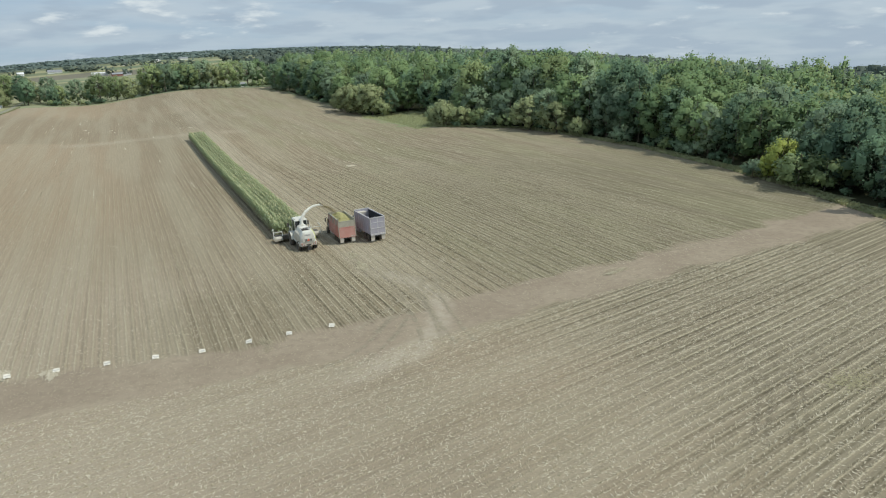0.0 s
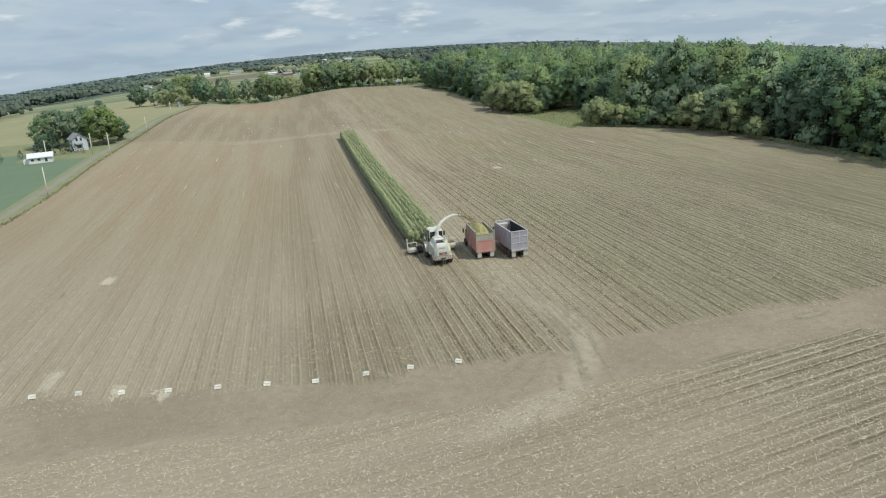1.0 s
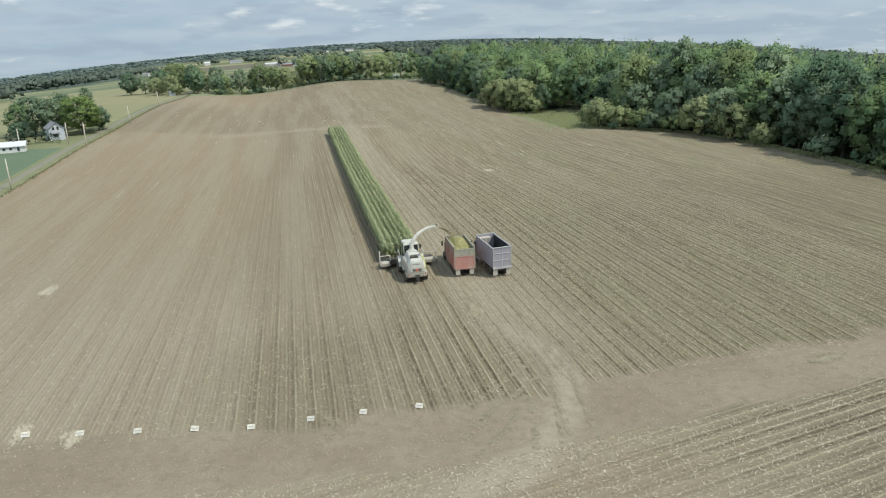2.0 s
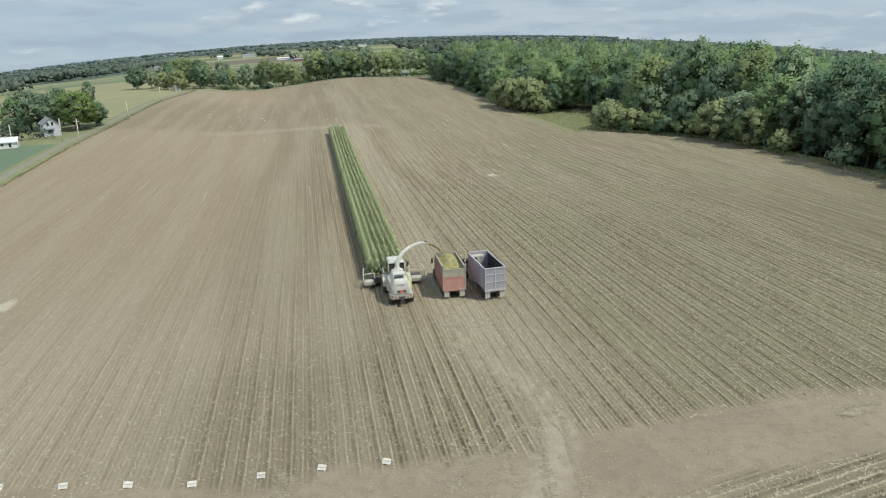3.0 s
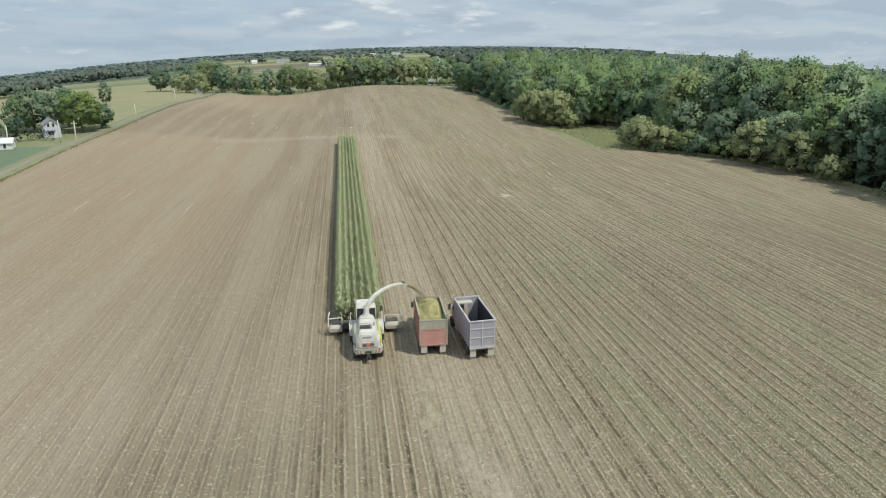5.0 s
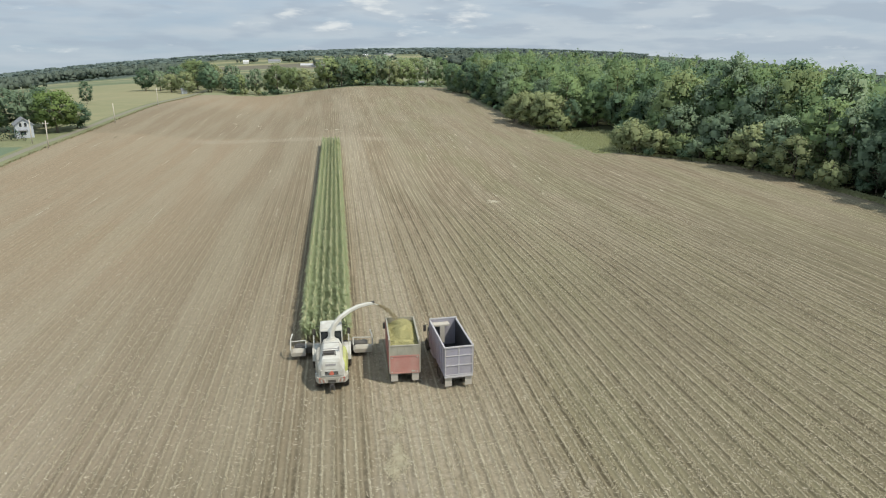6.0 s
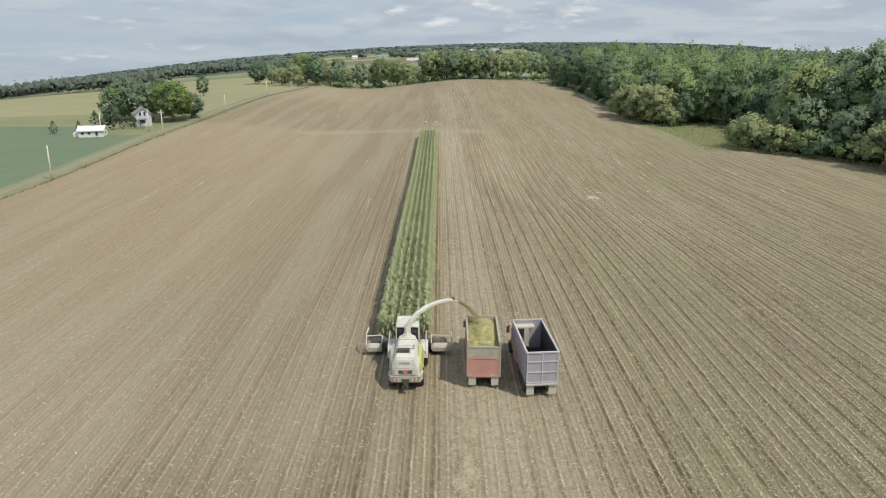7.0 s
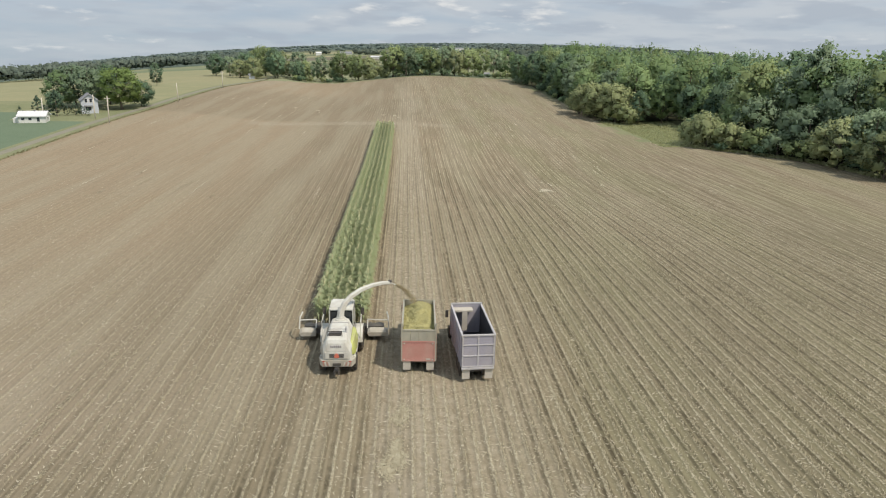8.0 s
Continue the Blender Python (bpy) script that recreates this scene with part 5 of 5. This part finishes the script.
for i, (d, z, hw, hh) in enumerate(arc):
    a, b = arc[max(i - 1, 0)], arc[min(i + 1, len(arc) - 1)]
    tang = (way_out * (b[0] - a[0]) + Vector((0, 0, b[1] - a[1]))).normalized()
    up = side.cross(tang).normalized()
    if up.z < 0:
        up = -up
    c = Vector((0, 3.42, 0)) + way_out * d + Vector((0, 0, z))
    rings.append([c + side * hw * u + up * hh * v for u, v in ((-1, -0.7), (-0.7, -1), (0.7, -1), (1, -0.7), (1, 0.7), (0.7, 1), (-0.7, 1), (-1, 0.7))])
spout = part("discharge_spout", loft(bmesh.new(), rings), M_WHITE, harv, "long arched white discharge spout", smooth=False)
end = Vector((0, 3.42, 0)) + way_out * 4.6 + Vector((0, 0, 5.0))
tipv = end + way_out * 0.62 + Vector((0, 0, -0.32))
part("deflector", loft(bmesh.new(), [[end + side * 0.13 * u + Vector((0, 0, v)) for u, v in ((-1, 0.0), (1, 0.0), (1, 0.11), (-1, 0.11))],
                                    [tipv + side * 0.12 * u + Vector((0, 0, v)) for u, v in ((-1, 0.0), (1, 0.0), (1, 0.05), (-1, 0.05))]]), M_WHITE, spout)
part("spout_hinge", boxes((end.x - 0.14, end.x + 0.14, end.y - 0.14, end.y + 0.14, end.z + 0.06, end.z + 0.22, 0.03)), M_DARK, spout)

# maize header in front, with end shields and guard bars
header = part("maize_header", boxes((-3.30, 3.15, 6.58, 7.45, 0.42, 1.05, 0.06)), M_DARK, harv, "wide dark rotary maize header")
for i in range(8):
    x = -2.95 + i * 0.82
    part("drum", tube(bmesh.new(), [(x, 7.65, 0.22), (x, 7.65, 0.62), (x, 7.65, 0.95)], [0.40, 0.38, 0.16], 14), M_DARK, header)
for i in range(9):
    x = -3.35 + i * 0.80
    part("divider", loft(bmesh.new(), [[(x - 0.09, 7.3, 0.35), (x + 0.09, 7.3, 0.35), (x, 7.3, 0.95)], [(x - 0.05, 8.25, 0.25), (x + 0.05, 8.25, 0.25), (x, 8.25, 0.45)], [(x - 0.01, 8.7, 0.15), (x + 0.01, 8.7, 0.15), (x, 8.7, 0.18)]]), M_WHITE, header)
for s, x0, x1 in ((-1, -3.62, -2.30), (1, 3.55, 1.85)):
    lo, hi = min(x0, x1), max(x0, x1)
    part("end_shield", loft(bmesh.new(), [[(lo + 0.12, y0, z0), (hi - 0.05, y0, z0), (hi, y0, z0 + 0.25), (hi - 0.05, y0, z1 - 0.1), (hi - 0.2, y0, z1), (lo + 0.2, y0, z1), (lo, y0, z1 - 0.15), (lo, y0, z0 + 0.2)]
                                          for y0, z0, z1 in ((6.10, 0.42, 0.76), (6.25, 0.34, 0.92), (6.55, 0.32, 1.00))]), M_SHIELD, header, "dusty pale rounded header end shield")
    part("guard_bar", tube(bmesh.new(), [(x0, 6.2, 1.0), (x0 - s * 0.02, 6.6, 1.85), (x0 - s * 0.15, 7.3, 2.05)], 0.06, 6), M_WHITE, header)
    part("guard_bar", tube(bmesh.new(), [(x0 - s * 0.02, 6.6, 1.62), (x1, 6.75, 1.62)], 0.05, 6), M_WHITE, header)
    part("guard_bar", tube(bmesh.new(), [(x1, 6.3, 1.05), (x1, 6.75, 1.62)], 0.05, 6), M_WHITE, header)


def truck_chassis(ob, x0, x1, y0, y1, floor, cab_y, cab_paint):
    """Frame, axles with twin wheels, mudflaps, and a cab ahead of the box."""
    xm = (x0 + x1) / 2
    part("chassis", boxes((xm - 0.5, xm - 0.32, y0 + 0.2, cab_y + 1.6, 0.72, floor - 0.02), (xm + 0.32, xm + 0.5, y0 + 0.2, cab_y + 1.6, 0.72, floor - 0.02),
                          (xm - 0.5, xm + 0.5, y0 + 0.3, y0 + 0.5, 0.74, floor - 0.04)), M_DARK, ob)
    for yy in (y0 + 1.25, y0 + 2.5):
        part("axle", tube(bmesh.new(), [(x0 + 0.3, yy, 0.52), (x1 - 0.3, yy, 0.52)], 0.09, 8), M_DARK, ob)
        for s, xx in ((-1, x0 + 0.17), (-1, x0 + 0.50), (1, x1 - 0.17), (1, x1 - 0.50)):
            wheel(ob, xx, yy, 0.52, 0.29, M_RIB)
    for xx in (x0 + 0.2, x1 - 0.2):
        wheel(ob, xx, cab_y + 1.5, 0.52, 0.30, M_RIB)
    for xx in (x0 + 0.34, x1 - 0.34):
        part("mudflap", boxes((xx - 0.28, xx + 0.28, y0 + 0.05, y0 + 0.08, 0.26, floor - 0.03)), M_FLAP, ob, "dusty pale mudflap")
    cab = part("cab", boxes((x0 + 0.12, x1 - 0.12, cab_y, cab_y + 1.5, 0.95, 2.65, 0.10, (x0 + 0.2, x1 - 0.2, cab_y + 0.05, cab_y + 1.2))), cab_paint, ob)
    part("bonnet", boxes((x0 + 0.35, x1 - 0.35, cab_y + 1.45, cab_y + 2.6, 0.9, 1.75, 0.12)), cab_paint, ob)
    part("windscreen", boxes((x0 + 0.3, x1 - 0.3, cab_y + 1.30, cab_y + 1.46, 1.75, 2.45, 0.02, (x0 + 0.35, x1 - 0.35, cab_y + 1.15, cab_y + 1.31))), M_GLASS, cab)
    for xx in (x0 + 0.10, x1 - 0.16):
        part("side_window", boxes((xx, xx + 0.06, cab_y + 0.4, cab_y + 1.1, 1.75, 2.4, 0.01)), M_GLASS, cab)
    for s, xx in ((-1, x0 - 0.12), (1, x1 + 0.12)):
        part("mirror", boxes((xx - 0.12, xx + 0.12, cab_y + 1.3, cab_y + 1.38, 1.9, 2.5, 0.02)), M_DARK, ob)
        part("mirror_arm", tube(bmesh.new(), [(xx, cab_y + 1.34, 2.5), (xx - s * 0.3, cab_y + 1.3, 2.55)], 0.025, 6), M_DARK, ob)
    part("fuel_tank", tube(bmesh.new(), [(x0 + 0.3, cab_y - 1.4, 0.75), (x0 + 0.3, cab_y - 0.3, 0.75)], 0.26, 14), M_RIB, ob)


# red silage truck, loaded
red = thing("red_silage_truck", pose(5.77, 0.6, 0, 0, 0, 0.0), "red silage truck with raised boards, loaded with chopped maize", "truck", "silage trucks")
RX, RY, RF, RT = 1.20, 5.4, 0.98, 3.38
part("box_floor", boxes((-RX, RX, 0.05, RY, RF, RF + 0.12)), M_DARK, red)
gate = part("tailgate", boxes((-RX, RX, 0.0, 0.07, RF, 2.58, 0.015)), M_RED, red, "faded red steel tailgate")
part("gate_rim", boxes((-RX, RX, -0.035, 0.0, RF, RF + 0.09), (-RX, RX, -0.035, 0.0, 2.49, 2.58), (-RX, -RX + 0.08, -0.035, 0.0, RF + 0.09, 2.49), (RX - 0.08, RX, -0.035, 0.0, RF + 0.09, 2.49)), M_RED, gate)
for x in (-1.05, 1.02):
    for z in (1.12, 2.42):
        part("reflector", boxes((x - 0.05, x + 0.05, -0.05, -0.03, z - 0.05, z + 0.05)), M_FLAP, gate)
part("plate", boxes((0.55, 0.85, -0.05, -0.03, 1.10, 1.22)), M_FLAP, gate, "pale plate with plain bar")
for i in range(4):
    x = -RX + 0.005 + i * 0.598
    part("board", boxes((x, x + 0.59, 0.0, 0.06, 2.585, RT, 0.008)), M_BOARD, red, "grey weathered upper board")
part("top_rail", boxes((-RX - 0.05, RX + 0.05, -0.03, 0.09, RT, RT + 0.10, 0.015)), M_BOARD, red)
for s in (-1, 1):
    part("side_wall", boxes((s * RX - 0.04, s * RX + 0.04, 0.08, RY, RF, 2.58, 0.01)), M_RED, red)
    for i in range(8):
        a = 0.09 + i * 0.66
        part("side_board", boxes((s * RX - 0.03, s * RX + 0.03, a, a + 0.64, 2.60, RT + 0.22 * (1 if i else 0.6), 0.01)), M_BOARD, red)
    part("side_rail", boxes((s * RX - 0.07, s * RX + 0.07, 0.05, RY, RT + 0.22, RT + 0.33, 0.015)), M_BOARD, red)
    for i in range(7):
        a = 0.25 + i * 0.82
        part("stake", boxes((s * (RX + 0.075) - 0.035, s * (RX + 0.075) + 0.035, a, a + 0.10, RF, RT + 0.2, 0.01)), M_RED, red)
    part("corner_post", boxes((s * (RX + 0.03) - 0.06, s * (RX + 0.03) + 0.06, -0.04, 0.10, RF, RT + 0.62, 0.02)), M_BOARD, red)
part("front_wall", boxes((-RX, RX, RY - 0.06, RY, RF, RT + 0.33, 0.015)), M_BOARD, red)
part("hydraulic_ram", tube(bmesh.new(), [(0.75, RY + 0.15, 0.9), (0.75, RY + 0.15, RT + 0.05)], 0.10, 10), M_RED, red)
truck_chassis(red, -RX, RX, 0.0, RY, RF, RY + 0.45, M_CAB)
# its load: an uneven heap, higher towards the front
gx, gy = 26, 52
heap = []
for j in range(gy):
    for i in range(gx):
        x, y = -RX + 0.06 + (2 * RX - 0.12) * i / (gx - 1), 0.12 + (RY - 0.24) * j / (gy - 1)
        z = 3.12 + 0.72 * math.exp(-((x - 0.12) / 0.85) ** 2 - ((y - 3.9) / 1.9) ** 2) + 0.16 * noise.noise((x * 2.1, y * 2.1, 1)) + 0.07 * noise.noise((x * 6, y * 6, 4))
        heap.append((x, y, z))
hf = [(j * gx + i, j * gx + i + 1, (j + 1) * gx + i + 1, (j + 1) * gx + i) for j in range(gy - 1) for i in range(gx - 1)]
load = new("chopped_maize_load", sheet("chopped_maize_load", heap, hf, [M_HAUL], smooth=True))
load.matrix_basis = red.matrix_basis
tagged(load, "heap of yellow-green chopped maize in the red truck", "silage", kind="stuff")
r4 = np.random.default_rng(14)
hp = np.array(heap)[r4.integers(0, len(heap), 3500)] + np.concatenate([r4.normal(0, 0.04, (3500, 2)), r4.uniform(0.0, 0.05, (3500, 1))], 1)
hp[:, 0] = np.clip(hp[:, 0], -RX + 0.08, RX - 0.08)
v, f = cards(hp, np.tile(np.array((0, 0, 1.0)), (3500, 1)), r4.uniform(0.02, 0.05, 3500), r4, 0.1, 1.0, 0.25)
bits = new("chopped_maize_bits", sheet("chopped_maize_bits", v, f, [M_CHOP]))
bits.matrix_basis = red.matrix_basis
tagged(bits, "loose bits of chopped maize on the load", "silage", kind="stuff")
# the stream from the spout to the load
q = r4.uniform(0, 1, 2600)
a, b = harv.matrix_basis @ tipv, Vector((5.45, 5.2, 3.8))
line = np.stack([a.x + (b.x - a.x) * q, a.y + (b.y - a.y) * q, a.z + 0.02 * q + (b.z - a.z - 0.02) * q * q], 1) + r4.normal(0, 1, (2600, 3)) * (0.04 + 0.09 * q)[:, None]
v, f = cards(line, r4.normal(0, 1, (2600, 3)), r4.uniform(0.012, 0.035, 2600), r4)
tagged(new("falling_chopped_maize", sheet("falling_chopped_maize", v, f, [M_STREAM])), "stream of chopped maize falling from the spout", "silage", kind="stuff")

# violet-grey silage truck, empty
gry = thing("grey_silage_truck", pose(10.0, -0.75, 0, 0, 0, 5.0), "violet-grey silage truck with a tall ribbed empty box", "truck", "silage trucks")
GX, GY, GF, GT = 1.17, 5.8, 1.22, 3.64
part("box_floor", boxes((-GX, GX, 0.05, GY, GF, GF + 0.12)), M_BOXDARK, gry)
gate = part("tailgate", boxes((-GX + 0.03, GX - 0.03, 0.0, 0.06, GF + 0.02, GT - 0.02, 0.012)), M_VIOLET, gry, "violet-grey tailgate in six panels")
for z in (GF + 0.02, GF + 0.86, GF + 1.70):
    part("gate_rib", boxes((-GX, GX, -0.05, 0.0, z, z + 0.09, 0.01)), M_RIB, gate)
for x in (-GX, -0.05, GX - 0.10):
    part("gate_post", boxes((x, x + 0.10, -0.045, 0.0, GF + 0.11, GT, 0.01)), M_RIB, gate)
part("bumper_beam", boxes((-GX - 0.02, GX + 0.02, -0.10, 0.05, GF - 0.16, GF - 0.01, 0.02)), M_RIB, gry)
part("top_rail", boxes((-GX - 0.06, GX + 0.06, -0.06, 0.09, GT, GT + 0.11, 0.015)), M_RIB, gry)
for s in (-1, 1):
    part("side_wall", boxes((s * GX - 0.03, s * GX + 0.03, 0.07, GY, GF, GT, 0.01)), M_VIOLET, gry)
    # black sheet added over the wall to darken the empty box inside
    part("added_dark_sheet", boxes((s * (GX - 0.05) - 0.012, s * (GX - 0.05) + 0.012, 0.08, GY - 0.07, GF + 0.13, GT - 0.04)), M_BOXDARK, gry)
    part("side_rail", boxes((s * GX - 0.07, s * GX + 0.07, 0.09, GY, GT, GT + 0.11, 0.015)), M_RIB, gry)
    for i in range(8):
        a = 0.12 + i * 0.8
        part("side_rib", boxes((s * (GX + 0.055) - 0.025, s * (GX + 0.055) + 0.025, a, a + 0.07, GF, GT, 0.008)), M_VIOLET, gry)
part("front_wall", boxes((-GX + 0.03, GX - 0.03, GY - 0.06, GY, GF, GT + 0.1, 0.015)), M_VIOLET, gry)
part("front_rail", boxes((-GX - 0.06, GX + 0.06, GY - 0.09, GY + 0.04, GT + 0.11, GT + 0.22, 0.015)), M_RIB, gry)
part("front_tarp", boxes((-GX + 0.06, 0.45, GY - 0.75, GY - 0.08, GT - 0.30, GT - 0.12, 0.03)), M_FLAP, gry, "pale folded tarpaulin at the box front")
part("tarp_flap", boxes((-0.45, -0.02, GY - 0.80, GY - 0.72, GF + 0.6, GT - 0.14, 0.02)), M_FLAP, gry, "pale hanging tarpaulin strip")
truck_chassis(gry, -GX, GX, 0.0, GY, GF, GY + 0.45, M_CAB)

# ---- signs and straw on the headland ----
M_PLACARD = worn("white_sign_board", (0.76, 0.74, 0.66), (0.66, 0.64, 0.56), 3.0, 0.6, dirt=DUST, grime=0.4)
for i in range(11):
    x = -4.7 - i * 4.2 + 0.045 * max(0, i - 5) ** 2 + random.uniform(-0.2, 0.2)
    y = -27.7 + (0.21 * (-17.5 - x) if x < -17.5 else 0.0) + random.uniform(-0.15, 0.15)
    ob = thing("plot_sign", pose(x, y, height(x, y), random.uniform(-62, -38), random.uniform(-9, 9), random.uniform(-28, 14)), "small white plot sign with a grey printed band on stakes", "sign", "white plot signs along the headland")
    board = part("board", boxes((-0.29, 0.29, -0.012, 0.012, 0.12, 0.52, 0.004)), M_PLACARD, ob)
    part("printed_band", boxes((-0.25, 0.25, -0.018, -0.010, 0.29, 0.36)), M_BAR, board, "plain grey bar of lettering")
    part("printed_band", boxes((-0.18, 0.14, -0.018, -0.010, 0.20, 0.23)), M_BAR, board, "plain grey bar of lettering")
    for s in (-0.24, 0.24):
        part("stake", boxes((s - 0.012, s + 0.012, 0.013, 0.037, -0.2, 0.48)), M_POLE, ob)


def straw_patch(x, y, lx, ly, turn, seed, count, label="pale spill of dry straw on the soil", mat=None):
    r = np.random.default_rng(seed)
    c, s = math.cos(radians(turn)), math.sin(radians(turn))
    # ragged: several overlapping puffs along the spill
    puffs = r.normal(0, 0.34, (7, 2))
    d = (puffs[r.integers(0, 7, count)] + r.normal(0, 0.20, (count, 2))) * np.array((lx, ly))
    litter("straw_patch", x + d[:, 0] * c - d[:, 1] * s, y + d[:, 0] * s + d[:, 1] * c, label, seed, 0.04, 0.11, 0.40, mat or M_STRAW)


for i, (x, y, lx, ly, turn, count, mat) in enumerate((
        (-44.0, 10.0, 1.1, 2.4, 0, 4500, M_STRAW), (4.7, -5.4, 0.9, 2.0, 0, 900, M_LITTER), (4.6, -10.0, 0.9, 2.6, 0, 2000, M_LITTER), (-41.3, -19.5, 0.9, 3.6, 0, 1700, M_STRAW),
        (-34.4, -23.5, 0.7, 2.6, 0, 1200, M_STRAW), (-30.4, -25.5, 0.7, 1.8, 0, 900, M_STRAW), (-11.2, -28.6, 1.3, 2.0, 0, 500, M_STALK), (30.9, -28.3, 3.2, 1.0, 10, 1000, M_LITTER), (29.0, 76, 1.8, 2.5, 0, 1400, M_STRAW),
        (-5.6, 173, 0.6, 1.6, 0, 350, M_STRAW), (-2.4, 172, 0.7, 1.8, 0, 400, M_STRAW), (-1.0, 166, 0.6, 1.0, 0, 200, M_STRAW), (-38, 196, 0.8, 1.6, 0, 300, M_STRAW), (-29, 190, 0.8, 1.2, 0, 300, M_STRAW))):
    straw_patch(x, y, lx, ly, turn, 90 + i, count, mat=mat)
litter("leaf_heap", 30.6 + r3.normal(0, 1.6, 420), -59.5 + r3.normal(0, 0.9, 420), "loose heap of fading maize leaves dropped on the headland", 140, 0.10, 0.34, 0.14, M_DRYLEAF)
r5 = np.random.default_rng(77)
for i in range(110):
    x, y = r5.uniform(-68, -5), r5.uniform(-18, 235)
    straw_patch(x, y, r5.uniform(0.10, 0.30), r5.uniform(2.0, 12.0), r5.uniform(0, 2.5), 120 + i, int(r5.uniform(70, 220)), "thin pale streak of dry straw on the field", M_STRAW if i % 2 and y > 60 else M_STALK)
for i in range(34):
    x, y = r5.uniform(14, 74), r5.uniform(45, 165)
    straw_patch(x, y, r5.uniform(0.15, 0.5), r5.uniform(1.5, 7.0), r5.uniform(-1, 2), 220 + i, int(r5.uniform(60, 200)), "short pale streak of husks along the rows", M_STRAW)


def tyre_track(points, name, label, mat, wide=0.5, step=0.16, bar=0.05, gaps=0.22):
    """Prints of a wheel's lugs along a line on the ground."""
    vs, fs = [], []
    pts = [Vector(p) for p in points]
    r = random.Random(len(points) * 7)
    for a, b in zip(pts, pts[1:]):
        along = (b - a).normalized()
        side = Vector((along.y, -along.x))
        m = max(1, int((b - a).length / step))
        for i in range(m):
            if r.random() < gaps:
                continue
            c = a + (b - a) * (i / m) + side * r.uniform(-0.05, 0.05)
            for s in (-1, 1):
                e = c + side * s * wide * 0.5 - along * 0.14
                for p in (c - along * bar, c + along * bar, e + along * bar, e - along * bar):
                    vs.append((p.x, p.y, height(p.x, p.y) + 0.02))
                fs.append(tuple(range(len(vs) - 4, len(vs))))
    return tagged(new(name, sheet(name, vs, fs, [mat])), label, "tyre track", kind="stuff")


def bend(knots, shift, m=24):
    """A smooth line through three knots, moved sideways."""
    (ax, ay), (bx, by), (cx, cy) = knots
    out = []
    for i in range(m + 1):
        t = i / m
        x = (1 - t) ** 2 * ax + 2 * t * (1 - t) * bx + t * t * cx
        y = (1 - t) ** 2 * ay + 2 * t * (1 - t) * by + t * t * cy
        dx, dy = 2 * (1 - t) * (bx - ax) + 2 * t * (cx - bx), 2 * (1 - t) * (by - ay) + 2 * t * (cy - by)
        q = math.hypot(dx, dy)
        out.append((x + dy / q * shift, y - dx / q * shift))
    return out


M_PRINT = earth("pressed_dark_soil", (0.178, 0.155, 0.112), (0.200, 0.172, 0.125), (0.15, 0.131, 0.095), 0.5)
M_PALE = earth("pressed_pale_soil", (0.32, 0.285, 0.212), (0.35, 0.31, 0.23), (0.27, 0.24, 0.178), 0.5)
for knots in (((27.3, -46.5), (28.0, -55.5), (16.5, -62.5)), ((30.0, -48.5), (29.0, -58.0), (18.5, -64.0))):
    for shift in (-0.3, 0.5):
        tyre_track(bend(knots, shift), "tyre_track", "dark curved tyre track pressed into the headland", M_PRINT, 0.42, 0.2, 0.045, 0.4)
for knots in (((6.6, -14.0), (6.4, -26.0), (3.2, -36.0)), ((-7.5, -37.2), (-2.0, -36.0), (3.5, -27.0)), ((10.5, -18.0), (7.0, -26.0), (6.0, -38.0)), ((16.0, -13.0), (9.5, -22.0), (-2.0, -30.5))):
    for shift in (-0.95, 0.95):
        tyre_track(bend(knots, shift), "tyre_track", "pale dusty tyre track where trucks turn", M_PALE, 0.55, 0.13, 0.05, 0.45)
